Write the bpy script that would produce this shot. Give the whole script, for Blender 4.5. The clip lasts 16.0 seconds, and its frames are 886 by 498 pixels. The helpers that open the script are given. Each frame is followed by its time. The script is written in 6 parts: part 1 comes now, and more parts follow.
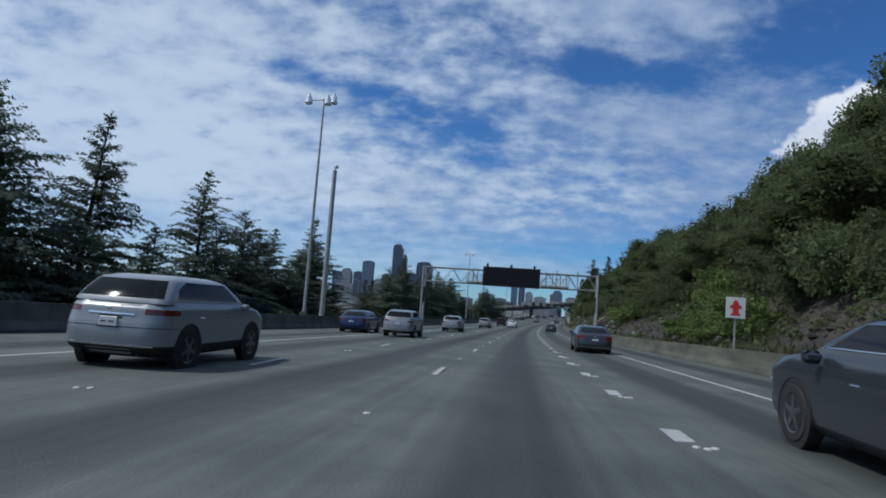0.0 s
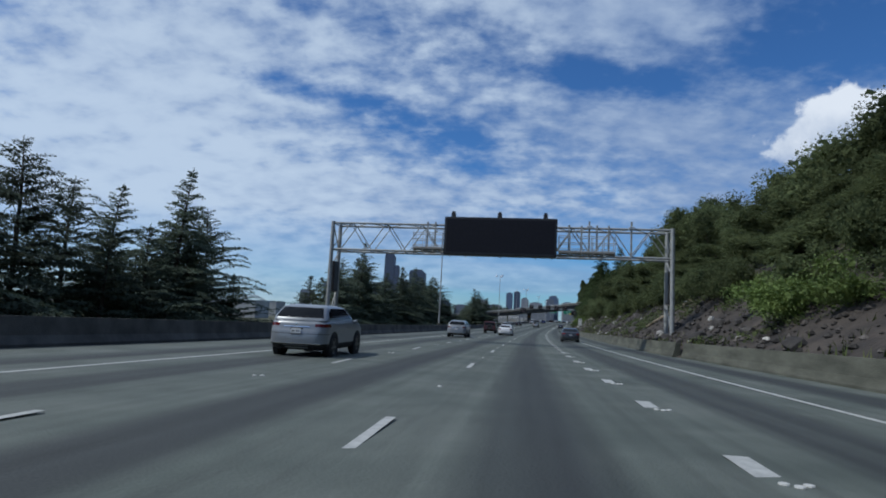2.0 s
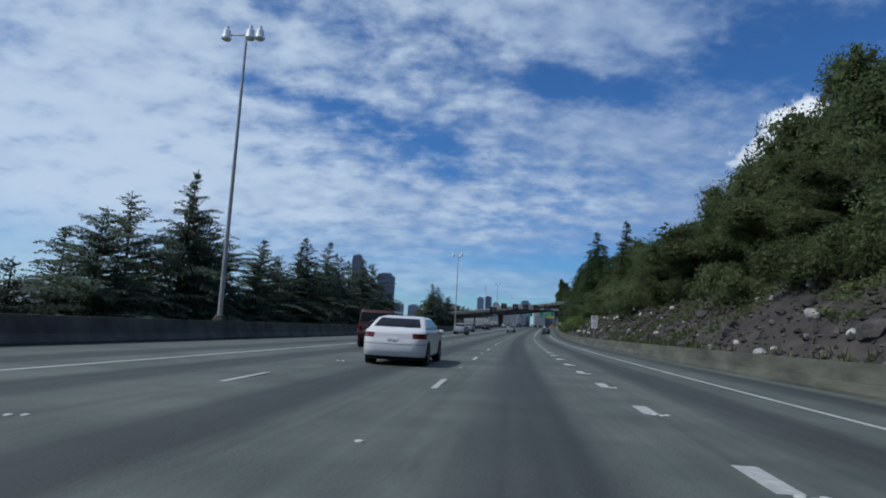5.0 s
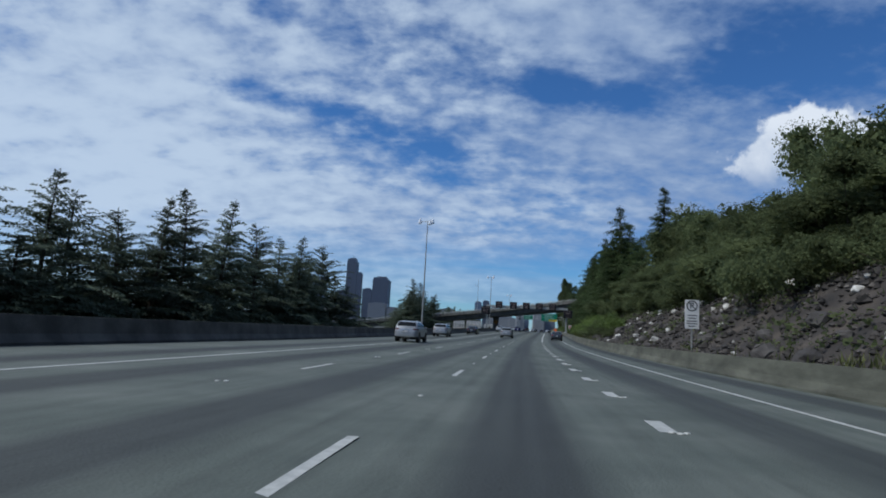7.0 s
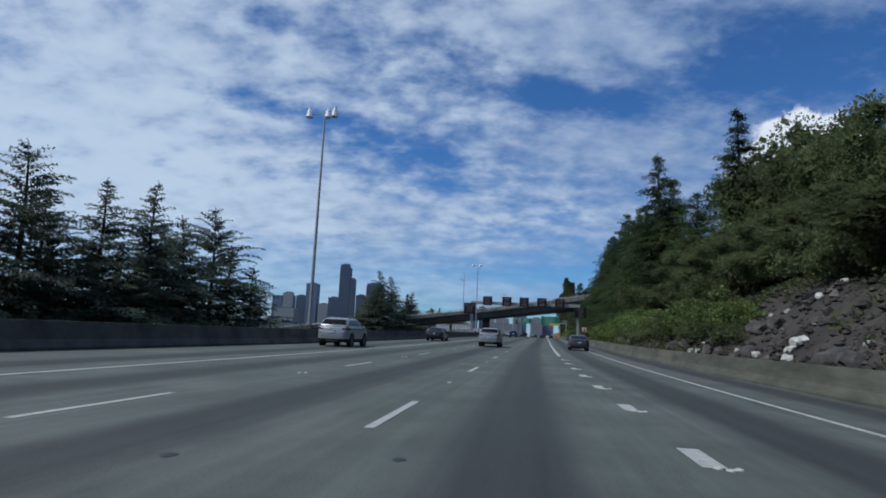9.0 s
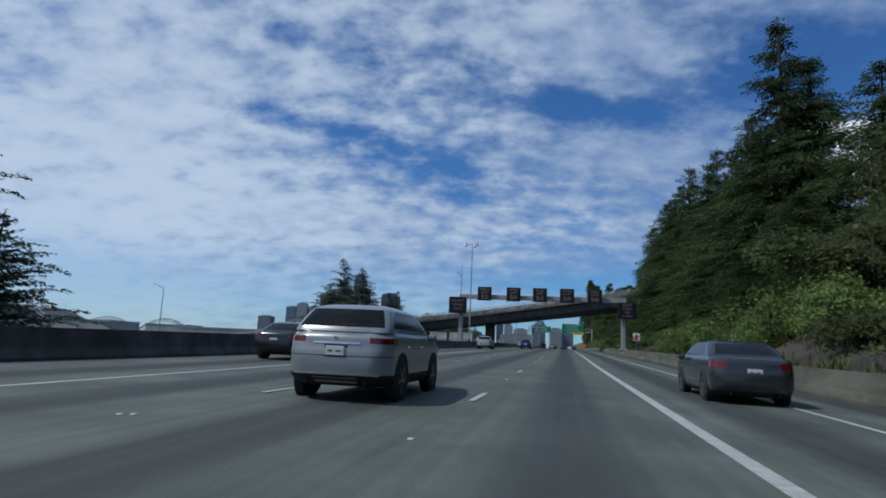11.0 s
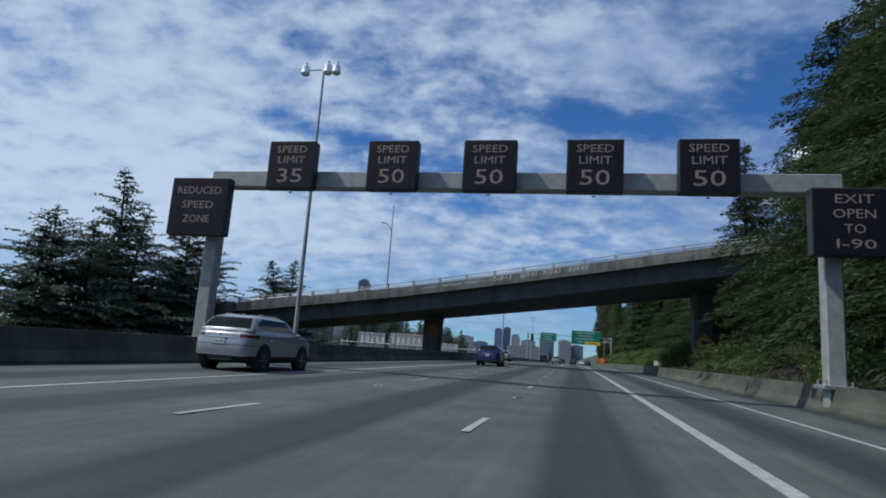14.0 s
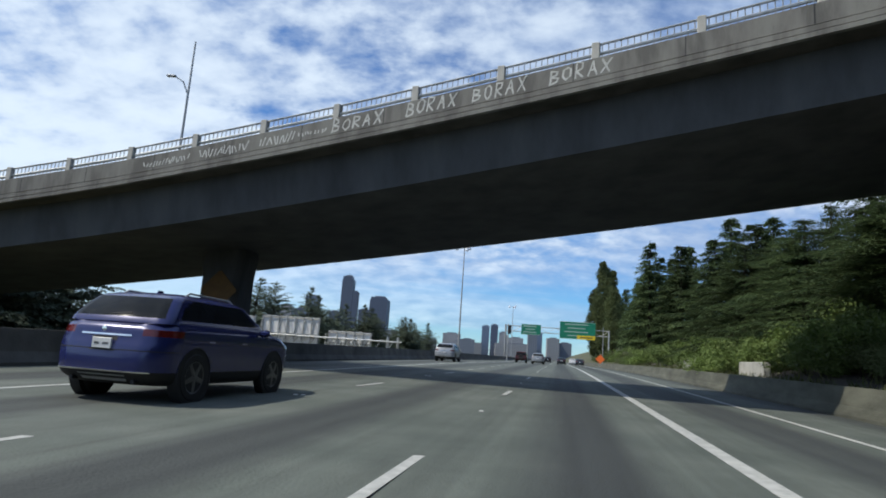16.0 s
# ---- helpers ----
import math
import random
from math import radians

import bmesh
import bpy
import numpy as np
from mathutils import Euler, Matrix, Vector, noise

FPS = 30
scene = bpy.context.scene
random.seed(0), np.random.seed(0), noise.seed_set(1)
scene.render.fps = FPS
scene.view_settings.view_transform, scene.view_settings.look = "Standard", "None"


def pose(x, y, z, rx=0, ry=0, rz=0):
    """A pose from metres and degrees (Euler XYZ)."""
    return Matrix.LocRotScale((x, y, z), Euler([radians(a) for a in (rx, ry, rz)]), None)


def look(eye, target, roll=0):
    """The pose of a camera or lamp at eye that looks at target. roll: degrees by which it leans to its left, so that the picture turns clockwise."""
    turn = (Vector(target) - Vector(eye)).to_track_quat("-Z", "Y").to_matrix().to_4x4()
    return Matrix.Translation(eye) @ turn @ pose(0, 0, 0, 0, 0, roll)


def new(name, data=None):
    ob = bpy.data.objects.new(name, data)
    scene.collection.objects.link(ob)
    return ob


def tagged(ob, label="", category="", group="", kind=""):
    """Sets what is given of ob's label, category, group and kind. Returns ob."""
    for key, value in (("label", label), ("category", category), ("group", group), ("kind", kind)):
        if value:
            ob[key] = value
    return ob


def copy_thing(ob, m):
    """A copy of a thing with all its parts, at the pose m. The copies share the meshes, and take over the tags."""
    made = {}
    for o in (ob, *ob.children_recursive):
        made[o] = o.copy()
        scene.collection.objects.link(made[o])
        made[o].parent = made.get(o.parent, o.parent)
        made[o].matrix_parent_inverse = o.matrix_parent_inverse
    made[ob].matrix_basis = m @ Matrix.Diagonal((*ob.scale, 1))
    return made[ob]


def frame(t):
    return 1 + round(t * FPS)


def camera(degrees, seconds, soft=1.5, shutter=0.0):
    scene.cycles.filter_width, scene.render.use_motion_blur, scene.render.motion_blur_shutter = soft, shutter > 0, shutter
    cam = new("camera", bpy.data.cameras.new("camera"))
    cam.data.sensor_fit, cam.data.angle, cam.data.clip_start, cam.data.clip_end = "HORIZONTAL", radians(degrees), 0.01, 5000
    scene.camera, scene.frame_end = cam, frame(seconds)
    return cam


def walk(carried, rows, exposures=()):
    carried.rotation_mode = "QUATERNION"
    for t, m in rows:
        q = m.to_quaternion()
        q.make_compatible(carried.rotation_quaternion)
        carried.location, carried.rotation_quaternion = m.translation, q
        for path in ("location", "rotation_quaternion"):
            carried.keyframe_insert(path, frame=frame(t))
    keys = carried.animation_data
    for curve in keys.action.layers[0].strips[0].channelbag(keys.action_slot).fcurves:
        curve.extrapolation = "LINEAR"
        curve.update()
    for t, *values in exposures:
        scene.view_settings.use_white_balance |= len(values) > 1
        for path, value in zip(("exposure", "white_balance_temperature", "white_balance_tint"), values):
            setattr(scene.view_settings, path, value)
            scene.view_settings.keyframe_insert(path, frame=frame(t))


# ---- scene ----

# the walk: a car on the motorway, about 22 m/s
ROWS = [
    (0.0, pose(0.332, 30.161, 0.270, 95.390, -4.246, 5.250)),
    (0.5, pose(0.628, 41.081, -0.005, 95.608, -4.053, 4.803)),
    (1.0, pose(0.938, 52.089, -0.262, 95.685, -3.895, 5.915)),
    (1.5, pose(1.261, 63.162, -0.504, 96.007, -3.570, 5.049)),
    (2.0, pose(1.631, 74.378, -0.731, 96.186, -2.909, 4.842)),
    (2.5, pose(2.073, 85.573, -0.942, 96.320, -2.706, 3.834)),
    (3.0, pose(2.560, 96.835, -1.139, 96.634, -2.678, 5.490)),
    (3.5, pose(3.123, 107.985, -1.319, 96.825, -2.733, 4.520)),
    (4.0, pose(3.768, 119.109, -1.484, 96.795, -2.854, 3.298)),
    (6.5, pose(7.812, 173.819, -2.101, 97.100, -3.117, 1.875)),
    (7.0, pose(8.809, 184.973, -2.193, 97.320, -3.094, 2.023)),
    (7.5, pose(9.856, 196.146, -2.274, 97.533, -3.034, 1.661)),
    (8.0, pose(10.934, 207.361, -2.343, 97.762, -2.704, 1.797)),
    (8.5, pose(12.029, 218.471, -2.398, 97.779, -2.697, 1.754)),
    (9.0, pose(13.134, 229.567, -2.435, 97.967, -2.630, 1.786)),
    (9.5, pose(14.275, 240.542, -2.450, 98.154, -2.560, 1.856)),
    (12.0, pose(20.578, 295.162, -2.169, 99.297, -2.610, 4.298)),
    (12.5, pose(21.951, 305.715, -2.060, 99.375, -3.175, 3.269)),
    (13.0, pose(23.360, 316.225, -1.948, 99.636, -3.765, 2.525)),
    (13.5, pose(24.786, 326.636, -1.838, 99.739, -4.055, 4.367)),
    (14.0, pose(26.201, 337.108, -1.732, 99.807, -4.001, 4.280)),
    (14.5, pose(27.598, 347.370, -1.631, 99.599, -3.909, 4.036)),
    (15.0, pose(28.937, 357.516, -1.536, 99.658, -3.808, 3.675)),
    (15.5, pose(30.254, 367.583, -1.445, 99.667, -4.258, 3.162)),
    (16.0, pose(31.564, 377.642, -1.357, 99.660, -3.974, 3.244)),
]
cam = camera(72.04, 16.0, 1.85)
walk(cam, ROWS, [(0.0, -0.08, 6150, 8), (9.5, -0.08, 6150, 8), (12.2, -0.17, 6150, 8), (13.5, -0.08, 6150, 8), (15.0, 0.0, 6200, 8), (15.5, 0.10, 6320, 8), (16.0, 0.52, 6800, 8)])

# ---------------------------------------------------------------- sky, sun
SUN = Vector((-0.744, -0.195, 1.0)).normalized()


CLOUD_SHEET = [  # thicker (+) and torn (-) places of the sheet: across and up from due north, half sizes, tilt, amount
    (0.166, 0.411, 0.16, 0.036, -6, -0.80),
    (0.548, 0.485, 0.27, 0.100, 8, -0.80),
    (-0.077, 0.292, 0.085, 0.048, -25, -0.55),
    (-0.206, 0.337, 0.09, 0.042, -30, -0.50),
    (-0.360, 0.381, 0.17, 0.028, -10, -0.50),
    (-0.378, 0.537, 0.06, 0.040, 0, -0.38),
    (-0.100, 0.483, 0.17, 0.070, -10, -0.25),
    (0.070, 0.167, 0.16, 0.028, -5, -0.35),
    (0.166, 0.208, 0.04, 0.018, 0, -0.35),
    (0.070, 0.091, 0.25, 0.035, 0, -0.40),
    (-0.670, 0.352, 0.44, 0.360, 0, 0.50),
    (0.243, 0.321, 0.22, 0.050, -4, 0.38),
    (0.147, 0.534, 0.28, 0.080, -10, 0.38),
    (-0.197, 0.190, 0.42, 0.060, -5, 0.32),
    (0.357, 0.220, 0.16, 0.050, 0, 0.22),
]


def sky():
    w = bpy.data.worlds.new("sky")
    scene.world = w
    w.use_nodes = True
    nt = w.node_tree
    nt.nodes.clear()
    N, L = nt.nodes.new, nt.links.new

    def math_(op, a, b=None, c=None, clamp=False):
        n = N("ShaderNodeMath")
        n.operation, n.use_clamp = op, clamp
        for i, v in enumerate((a, b, c)):
            if v is None:
                continue
            if isinstance(v, (int, float)):
                n.inputs[i].default_value = v
            else:
                L(v, n.inputs[i])
        return n.outputs[0]

    def ramp(v, lo, hi, a=0.0, b=1.0):
        n = N("ShaderNodeMapRange")
        n.interpolation_type = "SMOOTHSTEP"
        L(v, n.inputs["Value"])
        for k, x in zip(("From Min", "From Max", "To Min", "To Max"), (lo, hi, a, b)):
            n.inputs[k].default_value = x
        return n.outputs["Result"]

    def mix(f, a, b):
        n = N("ShaderNodeMix")
        n.data_type = "RGBA"
        L(f, n.inputs[0])
        for k, v in ((6, a), (7, b)):
            if isinstance(v, tuple):
                n.inputs[k].default_value = (*v, 1)
            else:
                L(v, n.inputs[k])
        return n.outputs[2]

    def fbm(vec, scale, detail, rough=0.55, dist=0.0):
        n = N("ShaderNodeTexNoise")
        L(vec, n.inputs["Vector"])
        n.inputs["Scale"].default_value, n.inputs["Detail"].default_value = scale, detail
        n.inputs["Roughness"].default_value, n.inputs["Distortion"].default_value = rough, dist
        return n.outputs["Fac"]

    st = N("ShaderNodeTexSky")
    st.sky_type, st.sun_disc = "NISHITA", False
    st.sun_elevation, st.sun_rotation = math.asin(SUN.z), math.atan2(SUN.x, SUN.y)
    st.air_density, st.dust_density, st.ozone_density = 1.0, 0.0, 4.0
    tc = N("ShaderNodeTexCoord")
    sep = N("ShaderNodeSeparateXYZ")
    L(tc.outputs["Generated"], sep.inputs[0])
    x, y, z = sep.outputs
    zc = math_("MAXIMUM", z, 0.0)
    zz = math_("ADD", zc, 0.30)
    cx, cy = math_("DIVIDE", x, zz), math_("DIVIDE", y, zz)
    comb = N("ShaderNodeCombineXYZ")
    L(cx, comb.inputs[0])
    L(cy, comb.inputs[1])
    flat = comb.outputs[0]
    # a high sheet of broken cloud, closed in the west and torn open towards the north-east
    sc = N("ShaderNodeVectorMath")
    sc.operation = "MULTIPLY"
    L(flat, sc.inputs[0])
    sc.inputs[1].default_value = (1.0, 1.2, 1.0)
    big = fbm(sc.outputs[0], 1.2, 3.0, 0.5, 0.2)
    mott = fbm(sc.outputs[0], 9.0, 6.0, 0.52, 0.15)
    fine = fbm(sc.outputs[0], 30.0, 4.0, 0.55, 0.1)
    cover = math_("MULTIPLY_ADD", big, 0.5, 0.62 - 0.25 - 0.75 - 0.36)
    cover = math_("ADD", math_("MULTIPLY_ADD", mott, 1.5, cover), math_("MULTIPLY", fine, 0.72))
    yc = math_("MAXIMUM", y, 0.05)
    plane = N("ShaderNodeCombineXYZ")
    L(math_("DIVIDE", x, yc), plane.inputs[0])
    L(math_("DIVIDE", z, yc), plane.inputs[1])

    def placed(a, e, ra, re, tilt=0.0):
        """The plane of the sky measured from a place, in half sizes."""
        mp = N("ShaderNodeMapping")
        mp.vector_type = "TEXTURE"
        mp.inputs["Location"].default_value = (a, e, 0)
        mp.inputs["Rotation"].default_value = (0, 0, radians(tilt))
        mp.inputs["Scale"].default_value = (ra, re, 1)
        L(plane.outputs[0], mp.inputs["Vector"])
        le = N("ShaderNodeVectorMath")
        le.operation = "LENGTH"
        L(mp.outputs[0], le.inputs[0])
        return mp.outputs[0], le.outputs["Value"]

    for a, e, ra, re, tilt, amount in CLOUD_SHEET:
        cover = math_("ADD", cover, ramp(placed(a, e, ra, re, tilt)[1], 0.15, 1.3, amount, 0.0))
    mask = ramp(cover, -0.05, 1.05)
    # thin streaks low over the horizon
    sv = N("ShaderNodeVectorMath")
    sv.operation = "MULTIPLY"
    L(tc.outputs["Generated"], sv.inputs[0])
    sv.inputs[1].default_value = (2.0, 2.0, 15.0)
    streak = ramp(fbm(sv.outputs[0], 1.5, 5.0, 0.5, 0.5), 0.36, 0.66)
    low = ramp(z, 0.09, 0.24, 1.0, 0.0)
    mask = math_("ADD", math_("MULTIPLY", mask, ramp(z, 0.07, 0.20)), math_("MULTIPLY", math_("MULTIPLY", math_("ADD", streak, ramp(x, 0.15, -0.55), None, True), low), 0.54), None, True)
    shade = math_("ADD", math_("MULTIPLY", mott, 0.55), math_("MULTIPLY", big, 0.55))
    shade = math_("ADD", shade, math_("MULTIPLY", x, -0.28))
    cloud = mix(ramp(shade, 0.40, 0.78), (3.4, 4.6, 7.0), (7.5, 8.7, 10.2))
    tint = N("ShaderNodeMix")
    tint.data_type, tint.blend_type = "RGBA", "MULTIPLY"
    tint.inputs[0].default_value = 1.0
    L(st.outputs[0], tint.inputs[6])
    tint.inputs[7].default_value = (0.50, 0.84, 1.22, 1)
    col = mix(math_("MULTIPLY", mask, 0.86), tint.outputs[2], cloud)
    # one white cumulus bank over the hill
    puff = fbm(tc.outputs["Generated"], 15.0, 7.0, 0.58, 0.2)
    for a, e, ra, re in ((0.625, 0.316, 0.205, 0.088),):
        q, ln = placed(a, e, ra, re)
        pm = ramp(math_("SUBTRACT", math_("MULTIPLY", puff, 1.7), ln), -0.10, 0.10)
        ez = N("ShaderNodeSeparateXYZ")
        L(q, ez.inputs[0])
        pm = math_("MULTIPLY", pm, ramp(ez.outputs[1], -0.85, -0.25))
        lit = math_("ADD", math_("MULTIPLY", ez.outputs[1], 0.35), math_("ADD", math_("MULTIPLY", puff, 1.1), math_("MULTIPLY", ez.outputs[0], -0.12)))
        col = mix(pm, col, mix(ramp(lit, 0.30, 1.0), (4.9, 6.0, 8.0), (9.9, 10.4, 11.3)))
    bg = N("ShaderNodeBackground")
    L(col, bg.inputs[0])
    bg.inputs[1].default_value = 0.08
    out = N("ShaderNodeOutputWorld")
    L(bg.outputs[0], out.inputs[0])


sky()
lamp = bpy.data.lights.new("sun", "SUN")
lamp.energy, lamp.angle, lamp.color = 3.0, radians(0.6), (1.0, 0.95, 0.87)
sun = new("sun", lamp)
sun.matrix_world = look(SUN * 100, (0, 0, 0))


# ---------------------------------------------------------------- materials
def material(name, colors, rough=0.7, metal=0.0, scale=3.0, detail=5.0, bump=0.0, bump_scale=20.0, spread=0.0,
             coat=0.0, trans=0.0, random=0.0, uv=False, emit=0.0, island=False, spec=0.5, stretch=None):
    """colors: two or three base colours that noise mixes; random: brightness variation from thing to thing."""
    m = bpy.data.materials.new(name)
    m.use_nodes = True
    nt = m.node_tree
    b = nt.nodes["Principled BSDF"]
    b.inputs["Roughness"].default_value, b.inputs["Metallic"].default_value = rough, metal
    b.inputs["Specular IOR Level"].default_value = spec
    tc = nt.nodes.new("ShaderNodeTexCoord")
    src = tc.outputs["Object"]
    if stretch:
        vm = nt.nodes.new("ShaderNodeVectorMath")
        vm.operation = "MULTIPLY"
        nt.links.new(src, vm.inputs[0])
        vm.inputs[1].default_value = stretch
        src = vm.outputs[0]
    noise_ = nt.nodes.new("ShaderNodeTexNoise")
    noise_.inputs["Scale"].default_value, noise_.inputs["Detail"].default_value = scale, detail
    noise_.inputs["Roughness"].default_value = 0.6
    nt.links.new(src, noise_.inputs["Vector"])
    ramp = nt.nodes.new("ShaderNodeValToRGB")
    cr = ramp.color_ramp
    cr.elements[0].position, cr.elements[1].position = 0.34 - spread, 0.66 + spread
    cr.elements[0].color, cr.elements[1].color = (*colors[0], 1), (*colors[-1], 1)
    if len(colors) == 3:
        cr.elements.new(0.5).color = (*colors[1], 1)
    nt.links.new(noise_.outputs["Fac"], ramp.inputs[0])
    out = ramp.outputs[0]
    if random or island:
        if island:
            info = nt.nodes.new("ShaderNodeNewGeometry").outputs["Random Per Island"]
        else:
            info = nt.nodes.new("ShaderNodeObjectInfo").outputs["Random"]
        mr = nt.nodes.new("ShaderNodeMapRange")
        nt.links.new(info, mr.inputs["Value"])
        mr.inputs["To Min"].default_value, mr.inputs["To Max"].default_value = 1 - random, 1 + random
        hs = nt.nodes.new("ShaderNodeHueSaturation")
        nt.links.new(mr.outputs[0], hs.inputs["Value"])
        nt.links.new(out, hs.inputs["Color"])
        out = hs.outputs[0]
    nt.links.new(out, b.inputs["Base Color"])
    if bump:
        n2 = nt.nodes.new("ShaderNodeTexNoise")
        n2.inputs["Scale"].default_value, n2.inputs["Detail"].default_value = bump_scale, 6.0
        nt.links.new(src, n2.inputs["Vector"])
        bp = nt.nodes.new("ShaderNodeBump")
        bp.inputs["Strength"].default_value, bp.inputs["Distance"].default_value = bump, 0.05
        nt.links.new(n2.outputs["Fac"], bp.inputs["Height"])
        nt.links.new(bp.outputs[0], b.inputs["Normal"])
    if coat:
        b.inputs["Coat Weight"].default_value, b.inputs["Coat Roughness"].default_value = coat, 0.05
    if trans:
        b.inputs["Subsurface Weight"].default_value = 0.0
        tr = nt.nodes.new("ShaderNodeBsdfTranslucent")
        nt.links.new(out, tr.inputs[0])
        ms = nt.nodes.new("ShaderNodeMixShader")
        ms.inputs[0].default_value = trans
        nt.links.new(b.outputs[0], ms.inputs[1])
        nt.links.new(tr.outputs[0], ms.inputs[2])
        nt.links.new(ms.outputs[0], nt.nodes["Material Output"].inputs[0])
    if emit:
        nt.links.new(out, b.inputs["Emission Color"])
        b.inputs["Emission Strength"].default_value = emit
    return m


def road_material():
    """Worn concrete and asphalt: grain, blotches, and the dark oil and tyre bands along each lane."""
    m = material("road_surface", [(0.059, 0.072, 0.063), (0.077, 0.091, 0.080), (0.099, 0.113, 0.100)], 0.82, 0, 0.5, 8, 0.25, 30)
    nt = m.node_tree
    N, L = nt.nodes.new, nt.links.new
    b = nt.nodes["Principled BSDF"]
    base = b.inputs["Base Color"].links[0].from_socket
    uv = N("ShaderNodeUVMap")
    sep = N("ShaderNodeSeparateXYZ")
    L(uv.outputs[0], sep.inputs[0])
    st = N("ShaderNodeVectorMath")
    st.operation = "MULTIPLY"
    L(uv.outputs[0], st.inputs[0])
    st.inputs[1].default_value = (0.8, 0.02, 1)
    wob = N("ShaderNodeTexNoise")
    wob.inputs["Scale"].default_value, wob.inputs["Detail"].default_value = 1.0, 5.0
    L(st.outputs[0], wob.inputs["Vector"])
    # distance from the lane's middle, lanes 3.6 m wide
    a = N("ShaderNodeMath")
    a.operation = "PINGPONG"
    sh = N("ShaderNodeMath")
    sh.operation = "ADD"
    L(sep.outputs[0], sh.inputs[0])
    sh.inputs[1].default_value = 36.1
    L(sh.outputs[0], a.inputs[0])
    a.inputs[1].default_value = 1.8
    band = N("ShaderNodeMapRange")
    band.interpolation_type = "SMOOTHSTEP"
    L(a.outputs[0], band.inputs["Value"])
    for k, v in zip(("From Min", "From Max", "To Min", "To Max"), (0.32, 0.98, 1.0, 0.0)):
        band.inputs[k].default_value = v
    wm = N("ShaderNodeMapRange")
    L(wob.outputs["Fac"], wm.inputs["Value"])
    for k, v in zip(("From Min", "From Max", "To Min", "To Max"), (0.3, 0.6, 0.62, 1.0)):
        wm.inputs[k].default_value = v
    f = N("ShaderNodeMath")
    f.operation = "MULTIPLY"
    L(band.outputs[0], f.inputs[0])
    L(wm.outputs[0], f.inputs[1])
    f2 = N("ShaderNodeMath")
    f2.operation = "MULTIPLY"
    L(f.outputs[0], f2.inputs[0])
    f2.inputs[1].default_value = 0.92
    mx = N("ShaderNodeMix")
    mx.data_type = "RGBA"
    L(f2.outputs[0], mx.inputs[0])
    L(base, mx.inputs[6])
    mx.inputs[7].default_value = (0.023, 0.027, 0.028, 1)
    # long streaks of wear, and crossing stains
    s2 = N("ShaderNodeTexNoise")
    v2 = N("ShaderNodeVectorMath")
    v2.operation = "MULTIPLY"
    L(uv.outputs[0], v2.inputs[0])
    v2.inputs[1].default_value = (4.5, 0.04, 1)
    L(v2.outputs[0], s2.inputs["Vector"])
    s2.inputs["Scale"].default_value, s2.inputs["Detail"].default_value = 1.0, 6.0
    r2 = N("ShaderNodeMapRange")
    L(s2.outputs["Fac"], r2.inputs["Value"])
    for k, v in zip(("From Min", "From Max", "To Min", "To Max"), (0.3, 0.7, 0.84, 1.16)):
        r2.inputs[k].default_value = v
    s3 = N("ShaderNodeTexNoise")
    v3 = N("ShaderNodeVectorMath")
    v3.operation = "MULTIPLY"
    L(uv.outputs[0], v3.inputs[0])
    v3.inputs[1].default_value = (3.0, 0.35, 1)
    L(v3.outputs[0], s3.inputs["Vector"])
    s3.inputs["Scale"].default_value, s3.inputs["Detail"].default_value = 1.0, 9.0
    s3.inputs["Roughness"].default_value = 0.68
    r3 = N("ShaderNodeMapRange")
    r3.interpolation_type = "SMOOTHSTEP"
    L(s3.outputs["Fac"], r3.inputs["Value"])
    for k, v in zip(("From Min", "From Max", "To Min", "To Max"), (0.50, 0.72, 1.04, 0.80)):
        r3.inputs[k].default_value = v
    both = N("ShaderNodeMath")
    both.operation = "MULTIPLY"
    L(r2.outputs[0], both.inputs[0])
    L(r3.outputs[0], both.inputs[1])
    hs = N("ShaderNodeHueSaturation")
    L(both.outputs[0], hs.inputs["Value"])
    L(mx.outputs[2], hs.inputs["Color"])
    L(hs.outputs[0], b.inputs["Base Color"])
    return m


M_ROAD = road_material()
M_PAINT = material("road_paint", [(0.30, 0.31, 0.30), (0.46, 0.47, 0.45)], 0.6, 0, 6, 6, 0.2, 40)
M_DOT = material("ceramic_marker", [(0.40, 0.40, 0.38), (0.58, 0.58, 0.55)], 0.35, 0, 8)
M_CONC = material("barrier_concrete", [(0.046, 0.048, 0.036), (0.078, 0.081, 0.062), (0.118, 0.121, 0.095)], 0.88, 0, 0.7, 10, 0.4, 18, stretch=(1.6, 0.55, 2.2))
# Dark brown-grey concrete for the left barrier and the bridge deck.
M_DARK_CONC = material("dark_concrete", [(0.046, 0.044, 0.040), (0.078, 0.075, 0.068), (0.112, 0.108, 0.098)], 0.9, 0, 0.7, 8, 0.3, 18)
M_BRIDGE = material("bridge_concrete", [(0.11, 0.108, 0.100), (0.165, 0.161, 0.149), (0.20, 0.200, 0.182)], 0.85, 0, 0.35, 9, 0.3, 9, stretch=(4.0, 4.0, 0.9), spread=-0.06)
# Bridge concrete again, darkened and blued: the underside's shade is in the colour.
M_BRIDGE_SHADED = material("shaded_bridge_concrete", [(0.050, 0.052, 0.056), (0.094, 0.097, 0.102)], 0.85, 0, 0.3, 9, 0.3, 9, stretch=(2.5, 2.5, 0.8))
M_GALV = material("galvanised_steel", [(0.42, 0.43, 0.43), (0.55, 0.56, 0.56)], 0.42, 0.75, 5, 5, 0.1, 40)
M_GALV_MATT = material("weathered_steel_tube", [(0.26, 0.27, 0.27), (0.36, 0.37, 0.36)], 0.6, 0.2, 3, 6, 0.1, 30)
